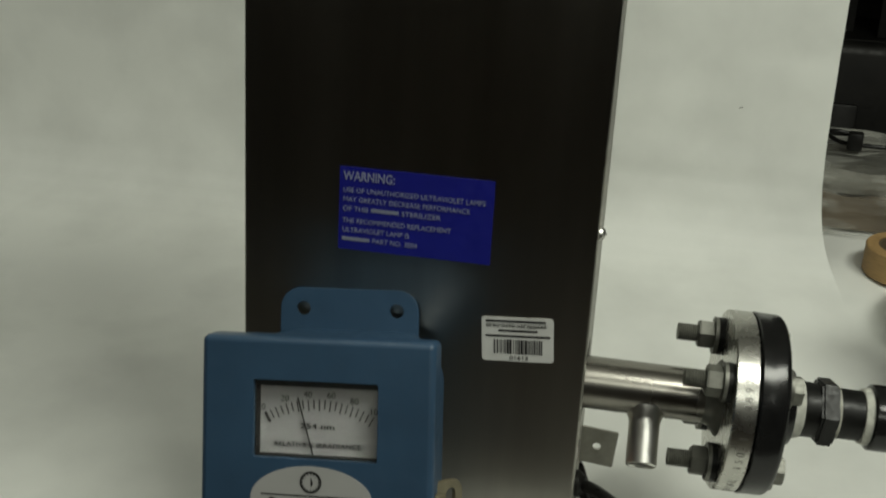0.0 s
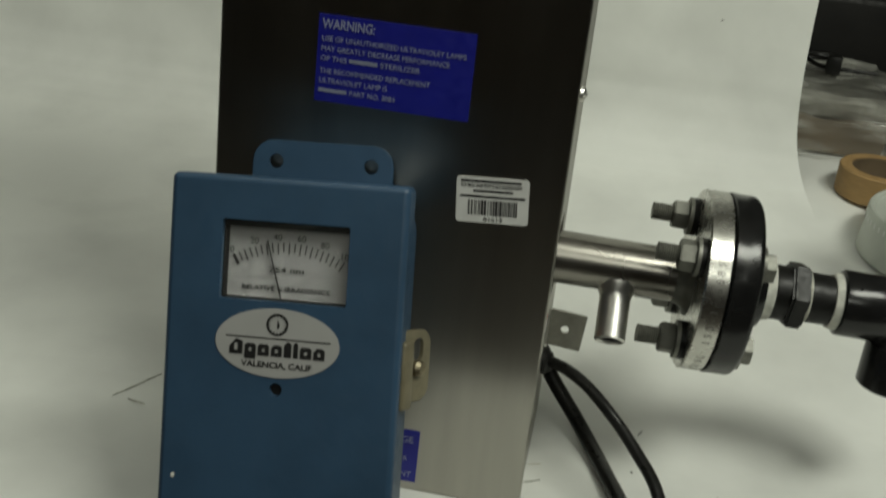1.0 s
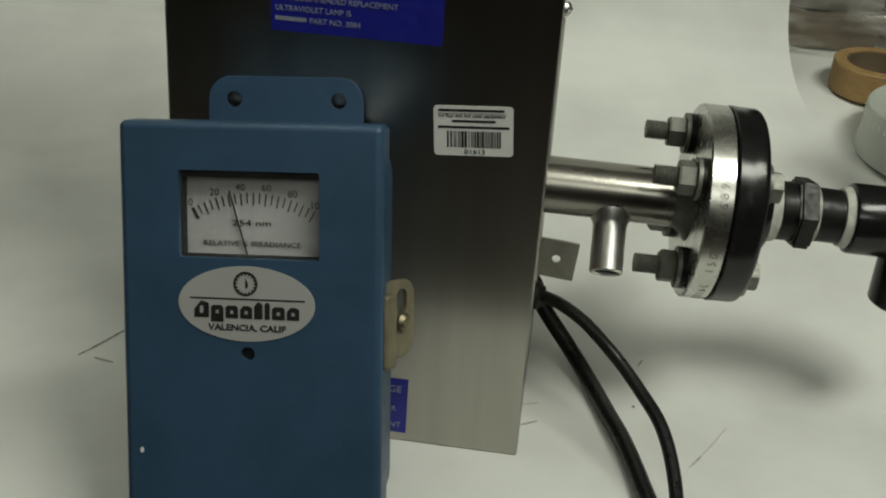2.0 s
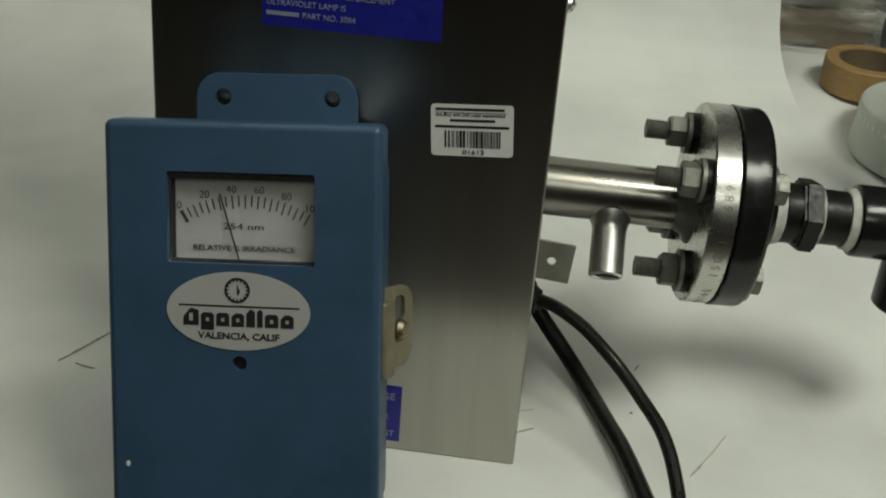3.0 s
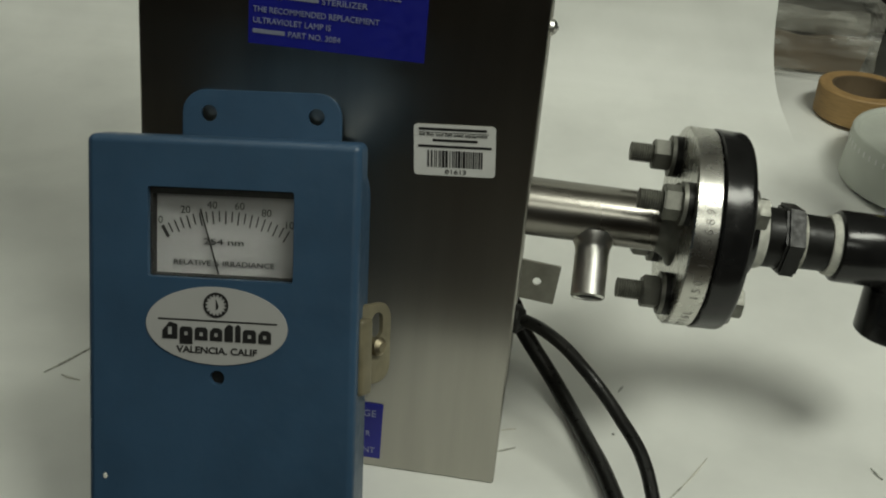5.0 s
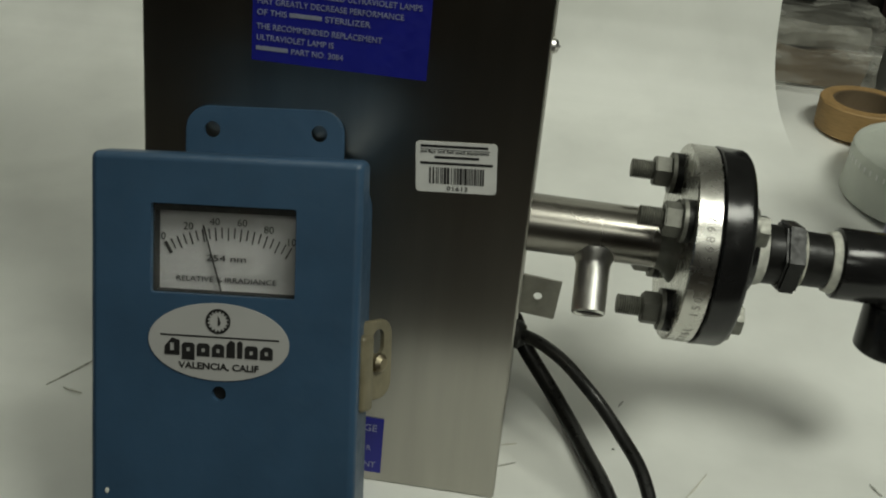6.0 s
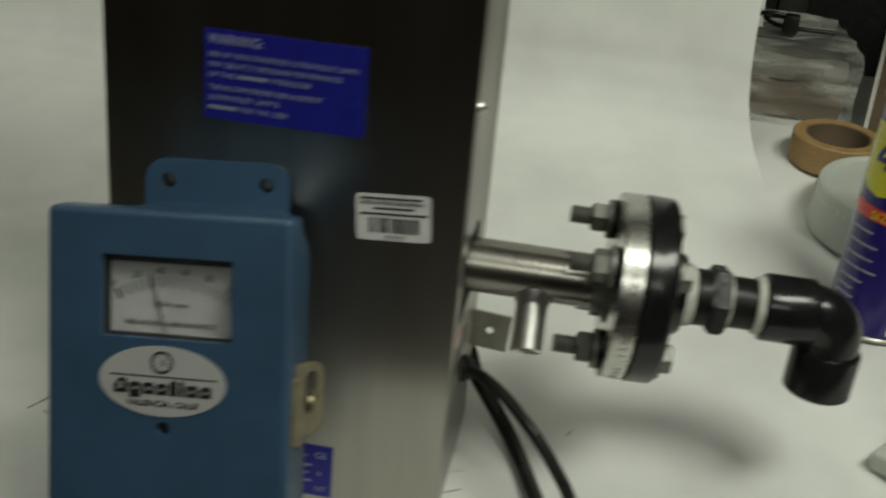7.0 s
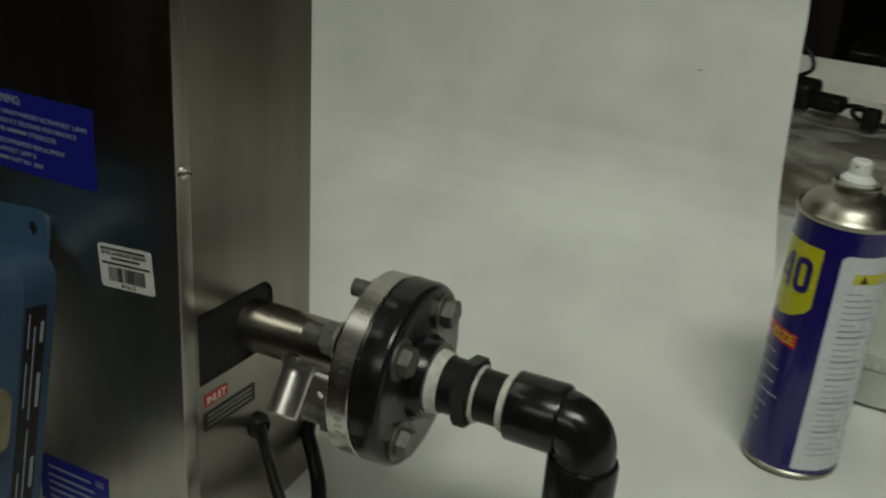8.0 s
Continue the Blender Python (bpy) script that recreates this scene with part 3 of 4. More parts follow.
def lid_shell():
    """Pressed lid: flat front with window and hole, rolled edge, straight flank."""
    bm = bmesh.new()
    roll, loops = 0.0036, []
    for k in range(7):
        a = radians(90 * k / 6)
        inset, y = roll * (1 - math.sin(a)), roll * (1 - math.cos(a))
        rad = [max(0.0004, r - inset) for r in (0.0030, 0.0030, 0.0036, 0.0036)]
        loops.append([bm.verts.new((x, y, z)) for x, z in round_rect(-LX + 0.0006 + inset, LX + 0.0008 - inset, LZ0 + inset, LZ1 - inset, rad, 5)])
    loops.append([bm.verts.new((v.co.x, LD, v.co.z)) for v in loops[-1]])
    for a, b in zip(loops[:-1], loops[1:]):
        for k in range(len(a)):
            bm.faces.new((a[k], a[(k + 1) % len(a)], b[(k + 1) % len(a)], b[k]))
    edges = [bm.edges.get((a, b)) for a, b in zip(loops[0], loops[0][1:] + loops[0][:1])]
    for loop in (win, hole):
        front, back = [[bm.verts.new((x, y, z)) for x, z in loop] for y in (0, 0.0035)]
        for k in range(len(front)):
            bm.faces.new((front[k], front[(k + 1) % len(front)], back[(k + 1) % len(front)], back[k]))
            edges.append(bm.edges.get((front[k], front[(k + 1) % len(front)])))
    bmesh.ops.triangle_fill(bm, use_beauty=True, use_dissolve=False, edges=edges)
    return bm


lid = part("lid", lid_shell(), BLUE, meter, "blue lid with rounded edges", flat_over=0.5)
part("lid_back", rbox(-LX + 0.002, LX - 0.002, LD - 0.003, LD - 0.0005, LZ0 + 0.002, 0.034), BLUE, meter, smooth=False)
# black block behind the lid hole, for the shade within
part("hole_shade_block", rbox(-0.006, 0.005, 0.0036, 0.006, -0.007, 0.005), DARK, meter, smooth=False)
body = part("body", plate(round_rect(-0.0580, 0.0580, -0.0905, 0.1000, (0.022,) * 4, 10), 0.0335), BLUE, meter, "", pose(0, 0.0125, 0))
shell = plate(round_rect(-0.0580, 0.0580, -0.0905, 0.1000, (0.022,) * 4, 10), 0.0340)
for v in shell.verts:
    if v.co.y > 0.01:
        v.co.x *= 0.82
part("back_shell", shell, BLUE, body, "tapering rear of the box", pose(0, 0.0335, 0))
tab = plate(round_rect(-0.0432, 0.0372, 0.070, 0.1235, (0, 0, 0.012, 0.012)), 0.0022, [circle(-0.0296, 0.1117, 0.0041, seg=20), circle(0.0246, 0.1117, 0.0041, seg=20)], 0.0005)
part("hanging_tab", tab, BLUE, meter, "drilled hanging tab", pose(0, 0.0800, 0), flat_over=2e-5)
foot = plate(round_rect(-0.0432, 0.0372, -0.0955, -0.060, (0.010, 0.010, 0, 0)), 0.0022, [circle(-0.0296, -0.084, 0.0041, seg=20), circle(0.0246, -0.084, 0.0041, seg=20)], 0.0005)
part("lower_tab", foot, BLUE, meter, "drilled lower tab that the box stands on", pose(0, 0.0800, 0), flat_over=2e-5)
part("chip", plate(circle(-0.0517, -0.0494, 0.0010, 0.0014, 7), 0.0002), SEAL, lid, "small paint chip", pose(0, -0.0002, 0))

# dial behind the window
dial = part("shaded_dial_card", rbox(-0.036, 0.036, 0.0105, 0.0120, 0.036, 0.086), DIAL, meter, "white dial card, coloured darker for the shade of its recess", smooth=False)
part("dial_shroud", plate(round_rect(-0.036, 0.036, 0.036, 0.086), 0.0065, [round_rect(-0.0314, 0.0318, 0.0432, 0.0790)]), DARK, meter, "", pose(0, 0.0036, 0))
pane = part("window_pane", rbox(-0.033, 0.033, 0.0022, 0.0034, 0.0415, 0.083), GLASS, meter, "clear dial window", smooth=False)
pane.visible_shadow = False
DY = 0.0102
ARC_R, ARC_X, ARC_Z = 0.0582, -0.0002, 0.0135
for k in range(21):
    a = -29.6 + 59.2 * k / 20
    r0 = 0.0524 if k % 2 == 0 else 0.0534
    w = 0.00030 if k else 0.00075
    bar(-w, w, r0, ARC_R, INK, dial, Matrix.Translation((ARC_X, DY, ARC_Z)) @ pose(0, 0, 0, 0, a, 0), "scale_mark")
for k, txt in enumerate(("0", "20", "40", "60", "80", "100")):
    a = radians(-29.6 + 59.2 * k / 5)
    words(txt, 0.0047, INK, dial, pose(ARC_X + 0.0600 * math.sin(a), DY - 0.0001, ARC_Z + 0.0598 * math.cos(a) - 0.0004), centre=True)
words("254 nm", 0.0040, INK, dial, pose(-0.0010, DY - 0.0001, 0.0565), centre=True, width=0.0180)
words("RELATIVE % IRRADIANCE", 0.0034, INK, dial, pose(-0.0010, DY - 0.0001, 0.0470), centre=True, width=0.0455)
needle = part("needle", rbox(-0.0003, 0.0003, -0.0006, 0, 0, 0.0325), INK, dial, "thin black needle", Matrix.Translation((-0.0022, DY - 0.0012, 0.0412)) @ pose(0, 0, 0, 0, -16.2, 0))
part("needle_hub", lathe([(0, -0.0012), (0.0011, -0.0010), (0.0012, 0.0004)], 16, "y"), INK, dial, "", pose(-0.0022, DY - 0.0006, 0.0412))

# oval name plate: the maker's name is drawn as plain shapes
oval = part("name_plate", plate(circle(-0.0010, 0.0221, 0.0318, 0.0174, 48), 0.0004, (), 0.0001), OVAL, meter, "pale oval name plate with black print", pose(0, -0.0005, 0))
gm = pose(-0.0012, -0.0003, 0.0315)
part("emblem_ring", plate(circle(0, 0, 0.0056, seg=40), 0.0002, [circle(0, 0, 0.0047, seg=40)]), INK, oval, "", gm)
for k in range(16):
    part("emblem_tooth", plate([(-0.0006, 0.0048), (0.0006, 0.0048), (0.0, 0.0036)], 0.0002), INK, oval, "", gm @ pose(0, 0, 0, 0, 22.5 * k, 0))
part("emblem_drop", plate([(0, 0.0026), (0.0007, 0.001), (0.0012, -0.0006), (0.0008, -0.0018), (0, -0.0021), (0, 0)], 0.0002, ()), INK, oval, "", gm)
bar(-0.0272, 0.0262, 0.0240, 0.0247, INK, oval, name="rule")
# plain solid shapes stand for the eight characters: width, height, drop below the line, slant of the left side
xx = -0.0252
for wdt, hgt, dsc, lean in ((0.0068, 0.0076, 0, 0.0024), (0.0058, 0.0058, -0.0019, 0), (0.0058, 0.0058, 0, 0), (0.0056, 0.0058, 0, 0.0006), (0.0038, 0.0078, 0, 0.0008), (0.0024, 0.0078, 0, 0), (0.0059, 0.0058, 0, 0), (0.0057, 0.0058, 0, 0.0008)):
    top = 0.0155 + hgt
    hx0, hx1 = xx + wdt * 0.37, xx + wdt * 0.63
    ring = [(xx, 0.0155 + dsc), (xx + wdt, 0.0155 + dsc), (xx + wdt, top - 0.001), (xx + wdt - 0.001 - lean * 0.9, top), (xx + 0.001 + lean * 0.9, top), (xx, top - 0.001 - lean * 1.2)]
    inner = [[(hx0, 0.0174), (hx1, 0.0174), (hx1, top - 0.0022), (hx0, top - 0.0022)]] if wdt > 0.005 else ()
    part("name_shape", plate(ring, 0.0002, inner), INK, oval, "", pose(0, -0.0003, 0))
    xx += wdt + 0.0010
words("VALENCIA, CALIF", 0.0041, INK, oval, pose(-0.0006, -0.0002, 0.0098), centre=True, width=0.0362, bold=0.00008)

# latch on the right flank
latch = part("latch", plate(round_rect(0, 0.0225, -0.0105, 0.0265, (0.006, 0.008, 0.008, 0.003)), 0.0022, [round_rect(0.0090, 0.0165, 0.0105, 0.0222, (0.0034,) * 4)], 0.0006), TAN, meter,
             "tan painted clamp latch", Matrix.Translation((0.0600, 0.0110, 0.0055)) @ pose(0, 0, 0, 0, 0, 58))
part("latch_hook", rbox(-0.0040, 0.0042, -0.0015, 0.0110, -0.0130, 0.0215, 0.0018, 3), TAN, latch, "", pose(0.0000, -0.004, 0))
part("latch_screw", lathe([(0, -0.0042), (0.0025, -0.0040), (0.0042, -0.0022), (0.0045, 0)], 20, "y"), BRASS, latch, "worn screw head", pose(0.0120, -0.0003, 0.0070))
# black maker's strip on the flank of the body
strip = part("flank_label", rbox(0, 0.023, 0, 0.0003, -0.060, 0.072), INK, meter, "black label strip with white and grey print", pose(0.0575, 0.0490, 0, 0, 0, 107.2), smooth=False)
for z0, z1, x0, x1, mt in ((0.050, 0.062, 0.0170, 0.0205, LABEL_GREY), (0.012, 0.032, 0.0170, 0.0205, LABEL_GREY), (-0.036, -0.018, 0.0170, 0.0205, LABEL_GREY), (0.048, 0.068, 0.0035, 0.0050, FAINT_INK),
                           (0.014, 0.040, 0.0035, 0.0050, FAINT_INK), (-0.050, -0.024, 0.0035, 0.0050, FAINT_INK), (0.006, 0.060, 0.0100, 0.0116, FAINT_INK), (-0.048, 0.000, 0.0100, 0.0116, FAINT_INK)):
    bar(x0, x1, z0, z1, mt, strip)

# ---- cables ----
thin = thing("power_cable", pose(0, 0, 0), "thin black cable curving down from a grommet in the cabinet side", "cable")
part("grommet", lathe([(0.0045, -0.001), (0.0085, -0.001), (0.0088, 0.002), (0.0066, 0.0045), (0.0060, 0.006), (0.0040, 0.0065)], 26, "x"), RUBBER, thin, "rubber grommet", pose(0.0005, 0.069, 0.069))
part("jacket", sweep(spline([(0.004, 0.068, 0.070), (0.017, 0.053, 0.073), (0.031, 0.041, 0.070), (0.044, 0.030, 0.063), (0.055, 0.022, 0.055), (0.066, 0.010, 0.047), (0.077, -0.008, 0.040),
                             (0.084, -0.026, 0.030), (0.088, -0.050, 0.018), (0.087, -0.085, 0.008), (0.084, -0.112, -0.004), (0.080, -0.128, -0.04), (0.078, -0.130, -0.12), (0.08, -0.128, -0.25)]), 0.0038), CABLE, thin)
thick = thing("sensor_cable", pose(0, 0, 0), "thick black cable lying on the white paper beside the cabinet", "cable")
part("jacket", sweep(spline([(-0.02, 0.135, 0.052), (-0.004, 0.133, 0.048), (0.004, 0.120, 0.038), (0.012, 0.114, 0.029), (0.028, 0.099, 0.015), (0.0410, 0.078, 0.0070), (0.0515, 0.050, 0.0056),
                             (0.0615, 0.021, 0.0056), (0.0712, -0.017, 0.0056), (0.079, -0.055, 0.0056), (0.081, -0.103, 0.0050), (0.080, -0.121, -0.012), (0.079, -0.124, -0.08), (0.079, -0.122, -0.26)]), 0.0052), CABLE, thick)

# ---- the spray can ----
CR = 0.0330
can = thing("spray_can", pose(0.2900, 0.2995, 0.0300, -2.0, 2.6, 0) @ Matrix.Diagonal((0.98, 0.98, 0.922, 1)), "dark blue aerosol can with yellow shield and white panel", "spray can")
part("can_wall", lathe([(0, 0.002), (0.029, 0.001), (0.0325, 0.0), (0.0335, 0.0015), (CR, 0.004), (CR, 0.197), (0.0, 0.197)], 72), CAN_BLUE, can)
part("bottom_rim", lathe([(0.0300, 0), (0.0340, 0.0004), (0.0342, 0.0028), (CR, 0.0040)], 60), TIN, can)
part("shoulder", lathe([(0.0334, 0.1955), (0.0345, 0.1972), (0.0346, 0.1992), (0.0336, 0.2008), (0.0320, 0.2000), (0.0312, 0.2012), (0.0296, 0.2050), (0.0262, 0.2092), (0.0215, 0.2122), (0.0172, 0.2140), (0.0150, 0.2152),
                        (0.0148, 0.2170), (0.0160, 0.2180), (0.0160, 0.2200), (0.0145, 0.2210), (0.0120, 0.2190), (0.0, 0.2190)], 64), TIN, can, "satin metal shoulder")
noz = part("nozzle", lathe([(0, 0.2180), (0.0112, 0.2180), (0.0116, 0.2230), (0.0100, 0.2246), (0.0074, 0.2270), (0.0068, 0.2355), (0.0058, 0.2368), (0, 0.2364)], 36), NOZZLE, can, "white spray nozzle")
part("spray_hole", lathe([(0, 0.0), (0.0007, 0.0), (0.0007, 0.0004), (0, 0.0004)], 12, "y"), INK, noz, "", pose(-0.0015, -0.0072, 0.233))


def wrapped(name, outline, mat, parent, label="", lift=0.0003, holes=(), step=0.002):
    """Print on the can: an outline in (arc, height) bent round the wall. Arc 0 looks to -y, growing to +x."""
    bm = plate(outline, 0.0001, holes)
    for z in np.arange(-0.05, 0.08, 0.004):
        bmesh.ops.bisect_plane(bm, geom=bm.verts[:] + bm.edges[:] + bm.faces[:], plane_co=(z, 0, 0), plane_no=(1, 0, 0))
    for v in bm.verts:
        r = CR + lift - v.co.y
        a = v.co.x / CR
        v.co = Vector((r * math.sin(a), -r * math.cos(a), v.co.z))
    return part(name, bm, mat, parent, label)


def arc_at(degrees):
    return CR * radians(degrees)


A0, A1 = arc_at(-92), arc_at(-8)
shield = wrapped("yellow_shield", [(A0, 0.178), (A1, 0.178), (A1, 0.134), (A1 - 0.003, 0.129), (A1 - 0.012, 0.1235), ((A0 + A1) / 2, 0.120), (A0 + 0.012, 0.1235), (A0, 0.131)], CAN_YELLOW, can, "yellow shield emblem")
f1 = A1 - 0.0045
wrapped("shield_shape", round_rect(f1 - 0.0135, f1, 0.142, 0.168, (0.0055,) * 4), CAN_BLUE, shield, "", 0.0006, [round_rect(f1 - 0.0090, f1 - 0.0045, 0.1465, 0.1635, (0.002,) * 4)])
g1 = f1 - 0.0152
wrapped("shield_shape", [(g1 - 0.0055, 0.142), (g1 - 0.001, 0.142), (g1 - 0.001, 0.168), (g1 - 0.0065, 0.168), (g1 - 0.0150, 0.152), (g1 - 0.0150, 0.1475), (g1 - 0.0055, 0.1475)], CAN_BLUE, shield, "", 0.0006,
        [[(g1 - 0.0100, 0.152), (g1 - 0.0055, 0.152), (g1 - 0.0055, 0.160)]])
red = wrapped("red_band", [(A0, 0.1135), (A1 - 0.004, 0.1100), (A1 - 0.004, 0.0995), (A0, 0.1020)], CAN_RED, can, "red band with yellow lettering")


def can_words(text, arc0, z, size, mat, parent, width):
    ob = words(text, size, mat, parent, pose(0, 0, 0), width=width)
    for v in ob.data.vertices:
        r = CR + 0.0006 - v.co.y
        a = (v.co.x + arc0) / CR
        v.co = Vector((r * math.sin(a), -r * math.cos(a), v.co.z + z))
    return ob


can_words("SIZE", A1 - 0.0250, 0.1020, 0.0100, CAN_YELLOW, red, 0.019)
for k, (z, w) in enumerate(((0.0905, 0.020), (0.0790, 0.026), (0.0680, 0.025), (0.0580, 0.030), (0.0480, 0.022), (0.0400, 0.016), (0.0330, 0.018), (0.0240, 0.014))):
    s = A0 + 0.010
    wrapped("print_line", [(s, z), (s + w, z - 0.001), (s + w, z + 0.0005), (s, z + 0.0015)], LABEL_GREY, can, "", 0.0003)
W0, W1 = arc_at(13), arc_at(116)
panel = wrapped("white_panel", [(W0, 0.0075), (W1, 0.0075), (W1, 0.178), (W0 + 0.004, 0.178), (W0, 0.175)], CAN_WHITE, can, "white text panel", 0.0003)
wrapped("yellow_strip", [(W0 + 0.010, 0.158), (W0 + 0.040, 0.158), (W0 + 0.040, 0.1655), (W0 + 0.010, 0.1655)], CAN_YELLOW, panel, "", 0.0006)
wrapped("warning_mark", [(W0 + 0.014, 0.1590), (W0 + 0.020, 0.1590), (W0 + 0.017, 0.1645)], INK, panel, "", 0.0008)
rl = random.Random(3)
for k in range(28):
    z = 0.150 - 0.0048 * k
    w = 0.030 if k % 5 else 0.018
    th = 0.0012 if k in (6, 7, 11, 14, 18, 23) else 0.0006
    wrapped("text_line", [(W0 + 0.008, z), (W0 + 0.008 + w * rl.uniform(0.6, 1.0), z), (W0 + 0.008 + w * 0.6, z + th), (W0 + 0.008, z + th)], FAINT_INK, panel, "", 0.0005)

# ---- behind the sweep ----
ring = thing("masking_tape_roll", pose(0.2870, 0.556, 0.0745, 3.5, 0, 0), "tan roll of masking tape lying flat on the bench", "tape roll")
part("tape", lathe([(0.031, 0.0), (0.0415, 0.0), (0.0425, 0.0012), (0.0425, 0.0268), (0.0415, 0.028), (0.031, 0.028), (0.0305, 0.012)], 64, closed=True), TAPE, ring)
part("core", lathe([(0.0288, 0.0008), (0.0306, 0.0006), (0.0306, 0.0274), (0.0288, 0.0272)], 56, closed=True), CARDBOARD, ring, "cardboard core")
tub = thing("white_tub", pose(0.3285, 0.443, 0.0535, 5, 0, 0) @ Matrix.Diagonal((1.13, 1.13, 1.0, 1)), "cloudy white round plastic tub with a flat lid on the bench", "tub")
part("wall", lathe([(0, 0.0015), (0.0650, 0.0), (0.0660, 0.0015), (0.0632, 0.0290), (0, 0.0290)], 80), TUB, tub)
part("lid", lathe([(0.0628, 0.0288), (0.0640, 0.0294), (0.0636, 0.0400), (0.0626, 0.0420), (0.0606, 0.0424), (0.0590, 0.0412), (0.0578, 0.0390), (0, 0.0388)], 80), TUB, tub, "flat white lid with a raised rim")
for k in range(60):
    a = 2 * math.pi * k / 60
    part("rim_notch", rbox(-0.0007, 0.0007, -0.0004, 0.0004, 0.0305, 0.0350), NOZZLE, tub, "", Matrix.Translation((0.0638 * math.cos(a), 0.0638 * math.sin(a), 0)) @ Matrix.Rotation(a + math.pi / 2, 4, "Z"), smooth=False)


def film_box(x0, x1, y0, y1, z0, z1, seed):
    """A bag of film with crumpled faces."""
    bm = bmesh.new()
    bmesh.ops.create_cube(bm, size=1)
    bmesh.ops.subdivide_edges(bm, edges=bm.edges[:], cuts=14, use_grid_fill=True)
    for v in bm.verts:
        p = Vector(((x0 + x1) / 2 + v.co.x * (x1 - x0), (y0 + y1) / 2 + v.co.y * (y1 - y0), (z0 + z1) / 2 + v.co.z * (z1 - z0)))
        q = p * 26 + Vector((seed, 0, 0))
        off = Vector((noise.noise(q), noise.noise(q + Vector((7, 0, 0))), noise.noise(q + Vector((0, 9, 0))))) * 0.0055
        off += Vector((noise.noise(q * 0.4), noise.noise(q * 0.4 + Vector((7, 0, 0))), noise.noise(q * 0.4 + Vector((0, 9, 0))))) * 0.006
        if p.z < z0 + 0.002:
            off.z = 0
        v.co = p + off
    return bm


pack = thing("film_wrapped_pack", pose(0, 0, 0), "clear crinkled packing film wrapped round brown goods", "wrapped pack")
part("film", film_box(0.130, 0.308, 0.630, 0.80, 0.0865, 0.160, 2), FILM, pack, "crinkled clear film")
part("goods", film_box(0.145, 0.300, 0.650, 0.79, 0.0865, 0.122, 5), CARDBOARD, pack, "dull brown goods inside")
part("grey_goods", film_box(0.150, 0.300, 0.66, 0.78, 0.123, 0.148, 8), PLATE, pack, "grey goods inside")
board = thing("white_board", Matrix.Translation((0.085, 0.835, 0.0865)) @ pose(0, 0, 0, -30, 0, 0), "white board leaning behind the packed goods", "board")
part("sheet", rbox(-0.1, 0.148, 0, 0.006, 0, 0.108, 0.001), CARD_WHITE, board)
adapter = thing("power_adapter", pose(0.172, 0.728, 0.161, 0, 0, -10), "black power adapter with coiled lead lying on the wrapped pack", "power adapter")
part("case", rbox(-0.055, 0.010, -0.020, 0.020, 0.003, 0.030, 0.006, 3), RUBBER, adapter)
part("tail", rbox(0.008, 0.040, -0.012, 0.012, 0.005, 0.020, 0.004, 3), RUBBER, adapter)
part("lead", sweep(spline([(0.035, 0, 0.012), (0.055, -0.004, 0.016), (0.072, 0.002, 0.012), (0.064, 0.014, 0.010), (0.045, 0.012, 0.008), (0.06, -0.012, 0.006), (0.085, -0.016, 0.006), (0.12, -0.01, 0.006)]), 0.0024), CABLE, adapter)
part("lead_upright", sweep(spline([(-0.02, 0.0, 0.028), (0.0, 0.004, 0.040), (-0.006, 0.006, 0.056), (-0.03, 0.008, 0.068)]), 0.0022), CABLE, adapter)
part("plug", rbox(0.066, 0.082, -0.026, -0.008, 0.0, 0.020, 0.003), RUBBER, adapter, "square plug")
carton = thing("brown_carton", Matrix.Translation((0.324, 0.632, 0.087)) @ pose(0, 0, 0, 0, 0, -14), "open brown cardboard carton with a white printed face", "carton")
part("front_face", rbox(0, 0.004, 0, 0.28, 0, 0.110), CARD_WHITE, carton, "white printed face", smooth=False)
part("near_face", rbox(0.004, 0.30, 0, 0.004, 0, 0.110), CARDBOARD, carton, smooth=False)
part("far_face", rbox(0.004, 0.30, 0.276, 0.28, 0, 0.110), CARDBOARD, carton, smooth=False)
part("end_face", rbox(0.296, 0.30, 0.004, 0.276, 0, 0.110), CARDBOARD, carton, smooth=False)
part("flap", rbox(0, 0.14, -0.003, 0.0, 0, 0.05), CARDBOARD, carton, "", Matrix.Translation((0.01, -0.001, 0.109)) @ pose(0, 0, 0, 62, 0, 0), smooth=False)
part("blue_print", rbox(0.022, 0.045, -0.0006, 0, 0.055, 0.095), SIGN_BLUE, carton, "blue printed mark", smooth=False)
for k in range(3):
    part("print_block", rbox(-0.0006, 0, 0.03 + 0.07 * k, 0.08 + 0.07 * k, 0.03, 0.09), PLATE, carton, smooth=False)
    part("printed_rule", rbox(-0.0006, 0, 0.01 + 0.07 * k, 0.075 + 0.07 * k, 0.018, 0.021), INK, carton, smooth=False)

slab = thing("white_foam_slab", Matrix.Translation((0.270, 0.128, 0.0075)) @ pose(0, 0, 0, 4, 0, -40), "thin white foam slab lying on the paper", "foam slab")
part("foam", rbox(0, 0.11, 0, 0.055, 0.0, 0.014, 0.003, 3), TUB, slab)


